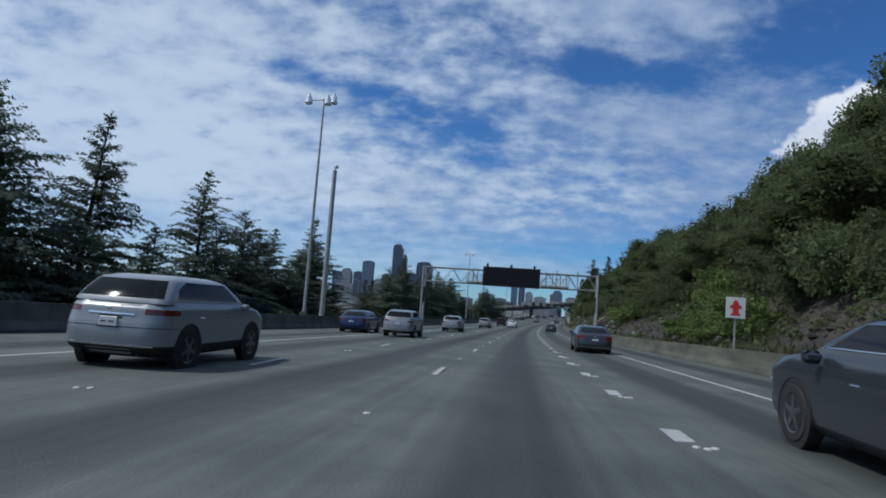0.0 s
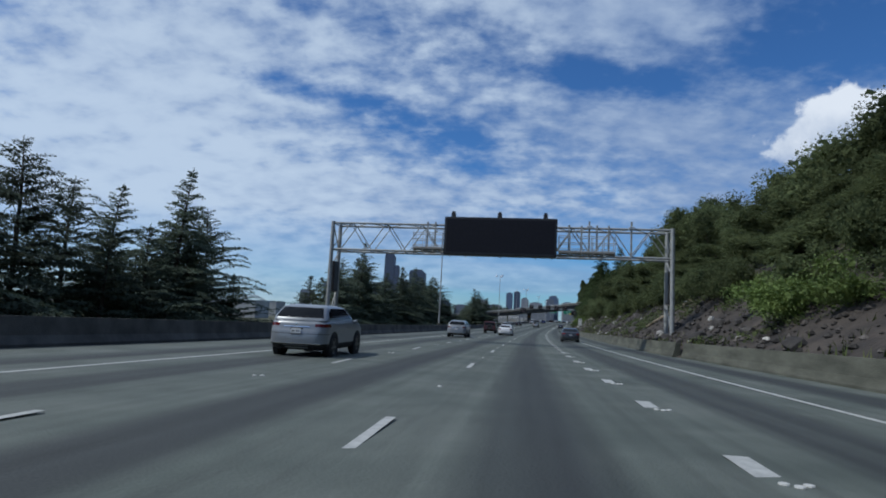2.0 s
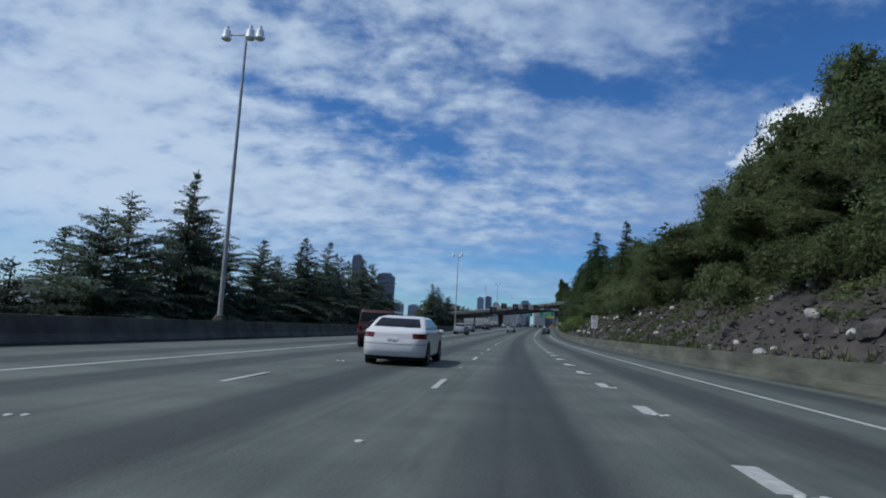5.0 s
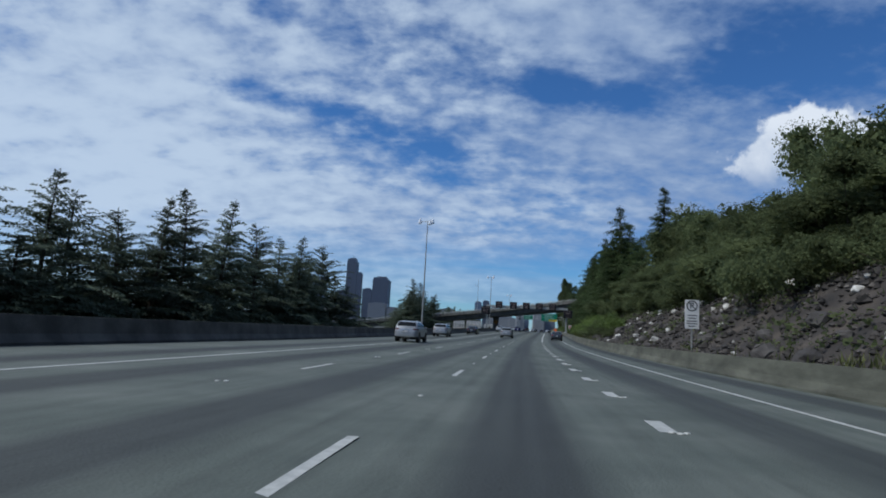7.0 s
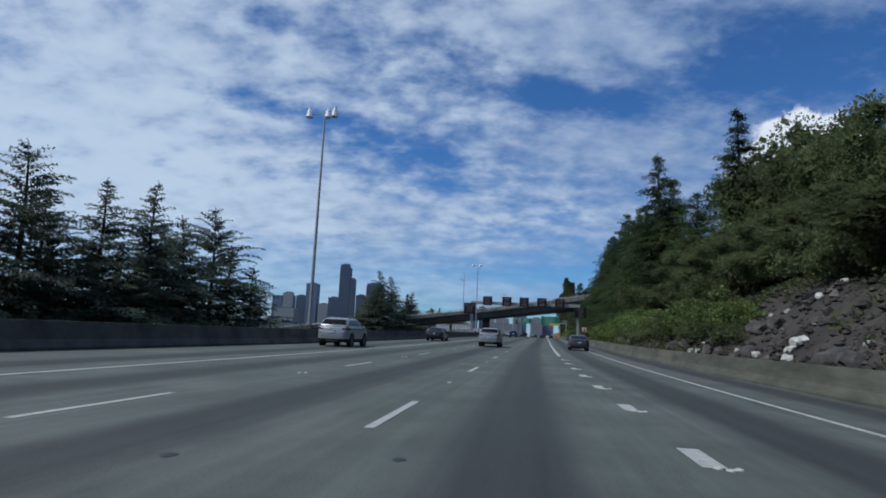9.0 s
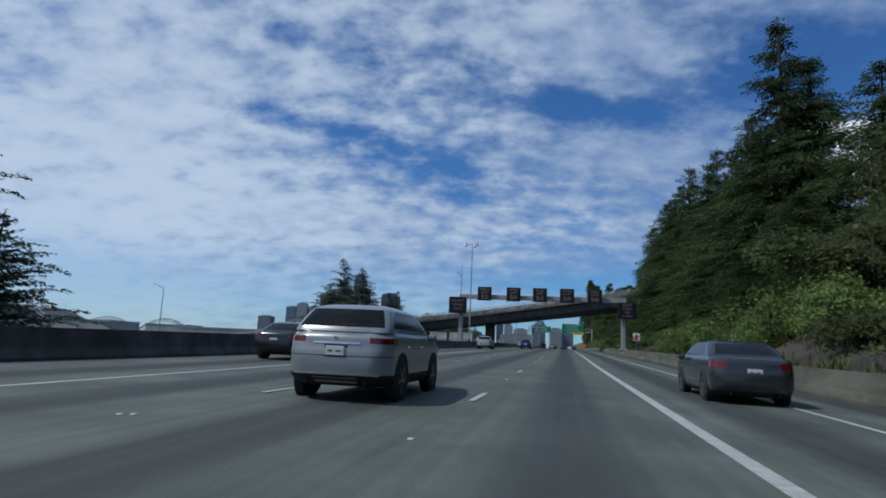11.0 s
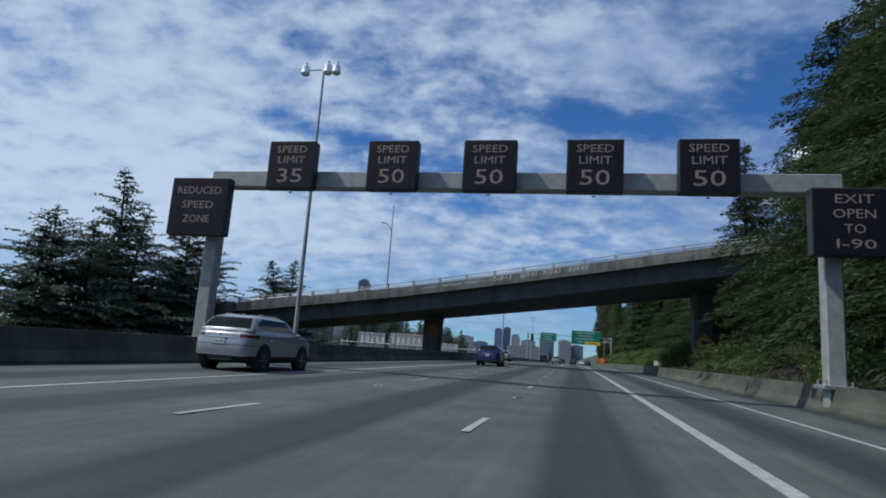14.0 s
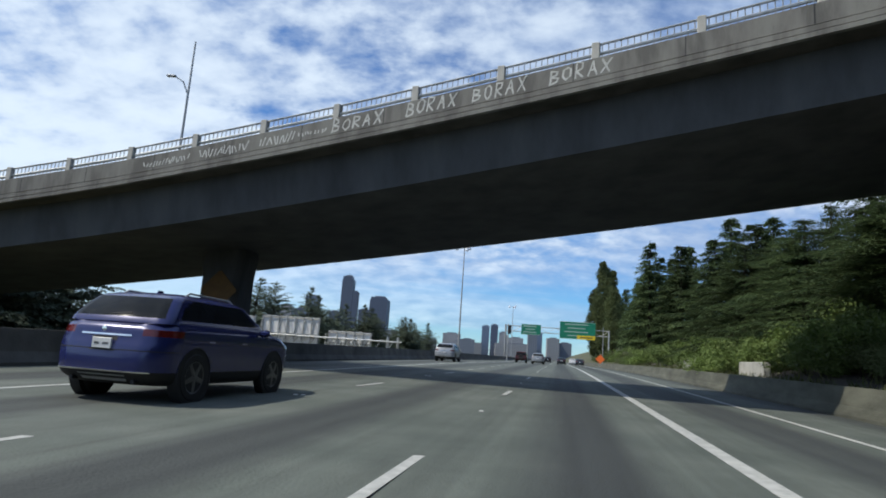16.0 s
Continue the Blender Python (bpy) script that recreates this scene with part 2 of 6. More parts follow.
M_LAMPHEAD = material("bright_aluminium", [(0.78, 0.79, 0.80), (0.88, 0.89, 0.90)], 0.34, 0.35, 5)
M_POLE = material("steel_pole", [(0.30, 0.31, 0.31), (0.40, 0.41, 0.41)], 0.5, 0.35, 2, 6)
M_BLACK = material("black_sign_face", [(0.008, 0.008, 0.012), (0.013, 0.013, 0.019)], 0.55, 0, 6, spec=0.2)
M_SIGNBOX = material("black_sign_case", [(0.014, 0.014, 0.016), (0.024, 0.024, 0.027)], 0.5, 0.1, 4)
M_GRATE = material("walkway_grating", [(0.20, 0.19, 0.17), (0.30, 0.28, 0.25)], 0.7, 0.2, 8)
M_LED = material("amber_white_lamps", [(0.080, 0.066, 0.066), (0.10, 0.084, 0.084)], 0.5, 0, 10, emit=0.7)
M_WHITE = material("white_sign_sheet", [(0.70, 0.69, 0.67), (0.78, 0.77, 0.75)], 0.5, 0, 2)
M_RED = material("red_sign_ink", [(0.55, 0.03, 0.03), (0.65, 0.05, 0.04)], 0.5, 0, 2)
M_DARK = material("dark_sign_ink", [(0.02, 0.02, 0.02), (0.03, 0.03, 0.03)], 0.5, 0, 2)
M_GREEN = material("green_sign_sheet", [(0.0, 0.16, 0.09), (0.005, 0.20, 0.115)], 0.45, 0, 1)
M_SPRAY = material("sprayed_paint", [(0.40, 0.41, 0.39), (0.62, 0.63, 0.60)], 0.7, 0, 3.5, 6)
M_PALECONC = material("pale_concrete", [(0.30, 0.30, 0.27), (0.46, 0.45, 0.42)], 0.85, 0, 0.8, 6, 0.2, 15)
M_LOG = material("weathered_log", [(0.20, 0.165, 0.12), (0.32, 0.27, 0.20)], 0.85, 0, 3, 7, 0.4, 12)
M_FADED = material("faded_sign_letters", [(0.30, 0.40, 0.36), (0.38, 0.47, 0.43)], 0.5, 0, 2)
# Yellow sign sheet with the bridge's shade put into its colour, dark and orange.
M_YELLOW_SHADED = material("shaded_yellow_sheet", [(0.10, 0.050, 0.015), (0.16, 0.085, 0.02)], 0.7, 0, 2)
# Yellow dimmed by colour, in place of shade on the right-hand bridge column.
M_YELLOW_DIM = material("dimmed_yellow_sheet", [(0.30, 0.175, 0.02), (0.38, 0.23, 0.03)], 0.6, 0, 2)
M_YELLOW = material("yellow_sign_sheet", [(0.70, 0.50, 0.02), (0.78, 0.56, 0.03)], 0.5, 0, 2)
M_ORANGE = material("orange_sign_sheet", [(0.90, 0.16, 0.03), (0.95, 0.20, 0.04)], 0.5, 0, 2, emit=0.0)
M_GROUND = material("dry_grass_ground", [(0.035, 0.045, 0.018), (0.06, 0.065, 0.03), (0.10, 0.085, 0.05)], 0.95, 0, 0.12, 9, 0.5, 3)
M_SOIL = material("slope_soil", [(0.018, 0.016, 0.015), (0.037, 0.031, 0.027), (0.068, 0.056, 0.046)], 0.95, 0, 0.45, 10, 1.0, 5)
M_ROCK = material("slope_rock", [(0.026, 0.024, 0.023), (0.050, 0.046, 0.044), (0.085, 0.079, 0.074)], 0.9, 0, 1.5, 8, 0.6, 5, random=0.45)
M_PALE = material("pale_rock", [(0.24, 0.235, 0.22), (0.50, 0.49, 0.46)], 0.9, 0, 2.5, 8, 0.6, 6, random=0.3)
M_BARK = material("bark", [(0.030, 0.024, 0.018), (0.065, 0.052, 0.040)], 0.95, 0, 4, 6, 0.6, 12)
M_NEEDLE = material("cedar_needles", [(0.070, 0.092, 0.068), (0.112, 0.140, 0.098)], 0.85, 0, 0.35, 4, trans=0.25, random=0.3, spec=0.12)
M_FIR = material("fir_needles", [(0.044, 0.068, 0.032), (0.080, 0.114, 0.048)], 0.75, 0, 0.3, 4, trans=0.34, random=0.3, spec=0.12)
M_LEAF = material("broad_leaves", [(0.086, 0.108, 0.052), (0.132, 0.160, 0.074)], 0.88, 0, 0.25, 4, trans=0.46, random=0.25, spec=0.10)
M_WEED = material("bright_weeds", [(0.088, 0.136, 0.034), (0.145, 0.200, 0.056)], 0.65, 0, 0.8, 4, trans=0.25, random=0.35, spec=0.3)
M_RUBBER = material("tyre_rubber", [(0.012, 0.012, 0.012), (0.022, 0.022, 0.022)], 0.8, 0, 10)
M_WELL = material("black_plastic", [(0.010, 0.010, 0.011), (0.016, 0.016, 0.017)], 0.7, 0, 10)
M_ALLOY = material("alloy_wheel", [(0.11, 0.112, 0.115), (0.17, 0.172, 0.175)], 0.35, 0.8, 5)
M_CHROME = material("chrome", [(0.75, 0.76, 0.77), (0.80, 0.81, 0.82)], 0.12, 1.0, 5)
M_GLASS = material("tinted_car_glass", [(0.010, 0.012, 0.014), (0.015, 0.017, 0.020)], 0.08, 0, 3, spec=0.12)
M_TAIL = material("red_tail_light", [(0.085, 0.006, 0.007), (0.13, 0.010, 0.010)], 0.15, 0, 8, coat=0.5)
M_TAIL_LIT = material("lit_tail_light", [(0.050, 0.002, 0.002), (0.095, 0.004, 0.004)], 0.15, 0, 9, emit=0.40)
M_PLATE = material("number_plate", [(0.55, 0.56, 0.57), (0.62, 0.63, 0.64)], 0.4, 0, 4)
M_ROOFMETAL = material("pale_roof_steel", [(0.30, 0.33, 0.36), (0.42, 0.45, 0.48)], 0.5, 0.1, 0.05)


def car_paint(name, c, rough=0.28, metal=0.4):
    return material(name, [tuple(v * 0.93 for v in c), c], rough, metal, 0.8, 3, coat=0.4)


# ---------------------------------------------------------------- the road's line
NODES = [-20, 60, 140, 220, 300, 400, 460]
HEADING = [0.0, 2.051, 3.915, 5.529, 7.808, 7.409, 7.3]
SLOPE = [-1.965, -1.217, -0.675, -0.265, 0.647, 0.444, 0.0]
CROSS = [0.0068, 0.0086, 0.0021, -0.0078, -0.0111, -0.0007, 0.0]
GS = np.linspace(-40, 860, 901)


def eased(v):
    return np.convolve(np.pad(np.interp(GS, NODES, v), 20, "edge"), np.ones(41) / 41, "valid")


GH = eased(np.radians(HEADING))
GX, GY, GZ = (np.cumsum(v) for v in (np.sin(GH), np.cos(GH), eased(np.radians(SLOPE))))
GX, GY, GZ = GX - GX[40], GY - GY[40], GZ - GZ[40]
GK = eased(CROSS)


def heading(s):
    return float(np.interp(s, GS, GH))


def P(s, u, h=0.0):
    """The place at s metres along the road, u metres to the right of our lane's middle, h above its surface."""
    c = min(max(s, -40.0), 860.0)
    a, e = heading(c), s - c
    x = float(np.interp(c, GS, GX)) + u * math.cos(a) + e * math.sin(a)
    y = float(np.interp(c, GS, GY)) - u * math.sin(a) + e * math.cos(a)
    k = float(np.interp(c, GS, GK)) * max(min(u, 20), -20)
    return Vector((x, y, float(np.interp(c, GS, GZ)) + k + h))


def at(s, u, h=0.0, turn=0.0, scale=1.0):
    """A pose there: x to the right of the road, y along it, z up."""
    return Matrix.Translation(P(s, u, h)) @ Matrix.Rotation(-heading(s) + radians(turn), 4, "Z") @ Matrix.Scale(scale, 4)


# ---------------------------------------------------------------- mesh building
class Mesh:
    """Collects faces of one part."""

    def __init__(self):
        self.v, self.f = [], []

    def add(self, verts, faces):
        n = len(self.v)
        self.v += [tuple(p) for p in verts]
        self.f += [tuple(i + n for i in f) for f in faces]
        return self

    def box(self, c, size, m=None, bevel=0.0):
        x, y, z = (d / 2 for d in size)
        b = min(bevel, x * 0.9, y * 0.9, z * 0.9)
        if b > 0:
            ring = lambda X, Y, Z: [(-X + b, -Y, Z), (X - b, -Y, Z), (X, -Y + b, Z), (X, Y - b, Z), (X - b, Y, Z), (-X + b, Y, Z), (-X, Y - b, Z), (-X, -Y + b, Z)]
            rings = [ring(x - b, y - b, -z), ring(x, y, -z + b), ring(x, y, z - b), ring(x - b, y - b, z)]
            vs = [p for r in rings for p in r]
            fs = [tuple(range(7, -1, -1)), tuple(range(24, 32))]
            for k in range(3):
                fs += [(k * 8 + i, k * 8 + (i + 1) % 8, k * 8 + 8 + (i + 1) % 8, k * 8 + 8 + i) for i in range(8)]
        else:
            vs = [(i * x, j * y, k * z) for k in (-1, 1) for j in (-1, 1) for i in (-1, 1)]
            fs = [(0, 2, 3, 1), (4, 5, 7, 6), (0, 1, 5, 4), (2, 6, 7, 3), (0, 4, 6, 2), (1, 3, 7, 5)]
        c = Vector(c)
        vs = [Vector(p) + c for p in vs]
        if m is not None:
            vs = [m @ p for p in vs]
        return self.add(vs, fs)

    def tube(self, a, b, r0, r1=None, n=10, caps=True):
        a, b = Vector(a), Vector(b)
        r1 = r0 if r1 is None else r1
        d = (b - a).normalized()
        p = d.orthogonal().normalized()
        q = d.cross(p)
        vs = [c + (p * math.cos(t) + q * math.sin(t)) * r for c, r in ((a, r0), (b, r1)) for t in (2 * math.pi * i / n for i in range(n))]
        fs = [(i, (i + 1) % n, n + (i + 1) % n, n + i) for i in range(n)]
        if caps:
            fs += [tuple(range(n - 1, -1, -1)), tuple(range(n, 2 * n))]
        return self.add(vs, fs)

    def path(self, pts, radii, n=8):
        for i in range(len(pts) - 1):
            self.tube(pts[i], pts[i + 1], radii[i], radii[i + 1], n, i in (0, len(pts) - 2))
        return self

    def loft(self, rings, caps=True):
        n = len(rings[0])
        vs = [p for r in rings for p in r]
        fs = [(k * n + i, k * n + (i + 1) % n, (k + 1) * n + (i + 1) % n, (k + 1) * n + i) for k in range(len(rings) - 1) for i in range(n)]
        if caps:
            fs += [tuple(range(n - 1, -1, -1)), tuple(range((len(rings) - 1) * n, len(rings) * n))]
        return self.add(vs, fs)

    def prism(self, outline, y0, y1):
        """An outline of (x, z) drawn out from y0 to y1."""
        n = len(outline)
        vs = [(x, y, z) for y in (y0, y1) for x, z in outline]
        fs = [tuple(range(n)), tuple(range(2 * n - 1, n - 1, -1))]
        fs += [(i + n, (i + 1) % n + n, (i + 1) % n, i) for i in range(n)]
        return self.add(vs, fs)

    def lathe(self, prof, n=16, m=None):
        """A profile of (radius, z) turned about z."""
        vs = [(r * math.cos(t), r * math.sin(t), z) for r, z in prof for t in (2 * math.pi * i / n for i in range(n))]
        if m is not None:
            vs = [m @ Vector(p) for p in vs]
        fs = [(k * n + i, k * n + (i + 1) % n, (k + 1) * n + (i + 1) % n, (k + 1) * n + i) for k in range(len(prof) - 1) for i in range(n)]
        return self.add(vs, fs)

    def data(self, name, smooth=False):
        me = bpy.data.meshes.new(name)
        me.from_pydata(self.v, [], self.f)
        me.update()
        if smooth:
            me.shade_smooth()
            me.set_sharp_from_angle(angle=radians(38))
        return me


def part(name, mb, mat, parent=None, label="", smooth=False):
    me = mb.data(name, smooth) if isinstance(mb, Mesh) else mb
    if mat is not None and not me.materials:
        me.materials.append(mat)
    ob = new(name, me)
    if parent is not None:
        ob.parent = parent
    if label:
        ob["label"] = label
    return ob


def thing(name, m, label, category, group="", kind=""):
    ob = new(name)
    ob.empty_display_size = 0.3
    ob.matrix_world = m
    return tagged(ob, label, category, group, kind)


def setting(name, mb, mat, label, category, smooth=False):
    return tagged(part(name, mb, mat, None, "", smooth), label, category, "", "structure")


def strip(mb, s0, s1, section, step=3.0):
    """A closed section of (u, h) - numbers or functions of s - drawn along the road."""
    n = max(2, int(abs(s1 - s0) / step) + 1)
    rings = []
    for s in np.linspace(s0, s1, n):
        rings.append([P(s, u(s) if callable(u) else u, h(s) if callable(h) else h) for u, h in section])
    return mb.loft(rings)


def text_mesh(body, size, mat, name="letters", width=None):
    cu = bpy.data.curves.new(name, "FONT")
    cu.body, cu.size, cu.align_x, cu.align_y = body, size, "CENTER", "CENTER"
    cu.extrude, cu.resolution_u = 0.004, 2
    tmp = bpy.data.objects.new(name, cu)
    scene.collection.objects.link(tmp)
    dg = bpy.context.evaluated_depsgraph_get()
    me = bpy.data.meshes.new_from_object(tmp.evaluated_get(dg))
    bpy.data.objects.remove(tmp)
    me.materials.clear()
    me.materials.append(mat)
    me.transform(Matrix.Rotation(radians(90), 4, "X"))
    if width:
        xs = [v.co.x for v in me.vertices]
        k = width / max(max(xs) - min(xs), 1e-3)
        me.transform(Matrix.Diagonal((k, 1, 1, 1)))
    return me


# ---------------------------------------------------------------- ground, road, barriers
def left_wall(s):
    return float(np.interp(s, [250, 310, 370], [-14.2, -13.5, -13.0]))


def right_wall(s):
    return float(np.interp(s, [60, 110, 111, 124, 125, 200, 300, 340], [8.75, 8.55, 8.1, 8.1, 8.4, 8.3, 7.5, 7.3]))


def rise(s, u):
    """Height of the land over the road's surface."""
    if u > 0:
        d = u - right_wall(s) - 0.2
        near = np.interp(d, [-1.0, 0.15, 0.4, 2, 5.5, 15, 35, 70, 200, 900, 4000], [-0.15, -0.15, 0.55, 1.5, 4.1, 9.0, 19, 27, 32, 20, -5])
        far = np.interp(d, [-1.0, 0.15, 0.4, 4, 12, 35, 70, 200, 900, 4000], [-0.15, -0.15, 0.5, 1.3, 4.5, 13, 22, 32, 20, -5])
        near = min(near, 4.1) + max(near - 4.1, 0.0) * np.interp(s, [224, 238, 256, 272], [1, 0.62, 0.62, 1])
        k = np.interp(s, [285, 330, 440, 700, 1400, 2500], [0, 1, 1, 0.6, 0.3, 0.0])
        h = near * (1 - k) + far * k
        if d > 1:
            h += noise.noise((s * 0.12, u * 0.12, 0)) * min(d * 0.12, 1.4) + noise.noise((s * 0.45, u * 0.45, 3)) * min(d * 0.1, 0.4)
        return float(h)
    d = left_wall(s) - 0.5 - u
    h = float(np.interp(d, [-1, 0, 6, 16, 30, 80, 600, 4000], [-0.15, -0.3, -2.0, -4.5, -5.5, -9, -15, -22]))
    return h + (noise.noise((s * 0.08, u * 0.08, 0)) * 0.5 if d > 2 else 0)


def ground():
    us = [-3500, -2000, -1200, -700, -400, -250, -160, -110, -80, -60, -50, -42, -36, -30, -25, -21, -18, -16, -14.9, -14.0, -8, 0, 6]
    us += [7.0, 7.4, 7.8, 8.2, 8.6, 9.0, 9.4, 10, 10.8, 11.6, 12.5, 13.5, 14.5, 16, 18, 20, 22, 25, 28, 32, 37, 43, 50, 60, 75, 100, 140, 200, 350, 700, 1400, 2500]
    ss = list(range(-260, 20, 20)) + list(np.arange(20, 460, 2.0)) + list(range(460, 860, 20)) + [900, 1000, 1200, 1500, 1900, 2400, 3000, 3800]
    vs = [P(s, u, rise(s, u)) for s in ss for u in us]
    n = len(us)
    fs = [(i * n + j, i * n + j + 1, (i + 1) * n + j + 1, (i + 1) * n + j) for i in range(len(ss) - 1) for j in range(n - 1)]
    mb = Mesh().add(vs, fs)
    ob = setting("ground", mb, M_GROUND, "dry grass and bare soil falling away below the motorway", "ground", True)
    ob.data.materials.append(M_SOIL)
    for p in ob.data.polygons:
        j, i = p.index % (n - 1), p.index // (n - 1)
        if us[j] > 7 and us[j] < 30 and 20 < ss[i] < 470:
            p.material_index = 1


def road():
    us = [-15.2, -14, -12.6, -9, -5.4, -1.8, 1.8, 5.4, 7, 9.3]
    ss = list(np.arange(-60, 860, 4.0))
    ext = [P(s, u, 0) for s in ss for u in us]
    n = len(us)
    fs = [(i * n + j, i * n + j + 1, (i + 1) * n + j + 1, (i + 1) * n + j) for i in range(len(ss) - 1) for j in range(n - 1)]
    mb = Mesh().add(ext, fs)
    me = mb.data("road", True)
    lay = me.uv_layers.new(name="lanes")
    for lp in me.loops:
        i, j = divmod(lp.vertex_index, n)
        lay.data[lp.index].uv = (us[j], ss[i])
    ob = tagged(part("road", me, M_ROAD), "grey worn concrete motorway with dark tyre bands", "road", "", "structure")
    return ob


def markings(parent):
    def dash(length, width):
        return Mesh().box((0, 0, 0.002), (width, length, 0.003)).data("lane_dash")
    long_, short, dot = dash(3.05, 0.12), dash(1.05, 0.24), Mesh().lathe([(0.048, 0.0), (0.044, 0.013), (0.022, 0.018), (0.0, 0.019)], 8).data("marker_dot")
    for me, mt in ((long_, M_PAINT), (short, M_PAINT), (dot, M_DOT)):
        me.materials.append(mt)

    def put(me, name, s, u):
        ob = new(name, me)
        ob.matrix_world = at(s, u, 0.002)
        ob.parent = parent
    for k in range(0, 52):
        s = 7.0 + 12.192 * k
        for u, lag in ((-1.8, 0.1), (-5.45, -1.1)):
            put(long_, "lane_dash", s + lag, u)
            for d in (-0.065, 0.065) if lag < 0 else (0.0,):
                put(dot, "marker_dot", s + 6.0 + d * 0.6, u + d)
    for k in range(-4, 58):
        s = -0.34 + 4.746 * k
        if s < 270:
            put(short, "lane_dash", s, 1.84)
            for i in range(3):
                put(dot, "marker_dot", s - 0.55 - 0.07 * (i % 2), 1.86 + 0.095 * i)
    # tar and oil spots
    rnd = random.Random(17)
    tar = material("tar_spot", [(0.016, 0.018, 0.018), (0.032, 0.034, 0.034)], 0.6, 0, 4)
    for s, u, rx, ry in ((354.6, -1.75, 0.12, 0.30), (235.0, -2.96, 0.07, 0.10), (235.6, -1.1, 0.06, 0.10), (74.7, -2.2, 1.1, 0.28), (367.0, -1.0, 0.14, 0.6), (369.5, -0.75, 0.10, 0.4), (214.6, -1.2, 0.05, 0.09), (126.0, -4.4, 0.30, 0.24)):
        ring = [(rx * math.cos(a) * k, ry * math.sin(a) * k, 0.0035) for a, k in ((2 * math.pi * i / 18, rnd.uniform(0.6, 1.15)) for i in range(18))]
        me = Mesh().add(ring, [tuple(range(18))]).data("tar_spot")
        me.materials.append(tar)
        put(me, "tar_spot", s, u)
    flat = lambda u, w, s0, s1, name, label: setting(name, strip(Mesh(), s0, s1, [(lambda s, a=a: u(s) + a, b) for a, b in ((-w / 2, 0.0015), (w / 2, 0.0015), (w / 2, 0.006), (-w / 2, 0.006))], 4.0), M_PAINT, label, "road marking")
    flat(lambda s: float(np.interp(s, [240, 320], [-9.16, -9.10])), 0.14, -50, 850, "trim_lane_line", "solid white carpool lane line")
    flat(lambda s: float(np.interp(s, [240, 300, 330, 440], [5.25, 5.05, 4.72, 4.85])), 0.13, -50, 850, "trim_edge_line", "solid white edge line beside the shoulder")
    flat(lambda s: float(np.interp(s, [290, 312], [1.84, 1.72])), 0.22, 271.5, 850, "trim_wide_line", "wide solid white line before the exit")


def barriers():
    lw, rw = left_wall, right_wall
    prof = [(0.0, 0.0), (0.0, 0.08), (-0.16, 0.33), (-0.24, 0.88), (-0.40, 0.88), (-0.55, 0.33), (-0.7, -0.35)]
    sec = [((lambda s, a=a: lw(s) + a), b) for a, b in prof]
    setting("wall_left_barrier", strip(Mesh(), -60, 860, sec, 4.0), M_DARK_CONC, "dark shaded concrete barrier along the carpool lane", "barrier")
    prof = [(0.0, 0.0), (0.0, 0.08), (0.10, 0.33), (0.18, 0.84), (0.42, 0.84), (0.48, 0.0)]
    for i, (a0, a1) in enumerate(((-60, 110.4), (111.2, 123.9), (124.7, 860))):
        sec = [((lambda s, a=a: rw(s) + a), b) for a, b in prof]
        setting("wall_right_barrier_%d" % (i + 1), strip(Mesh(), a0, a1, sec, 2.5), M_CONC, "sunlit stained concrete barrier below the slope", "barrier")


ground()
ROAD = road()
barriers()


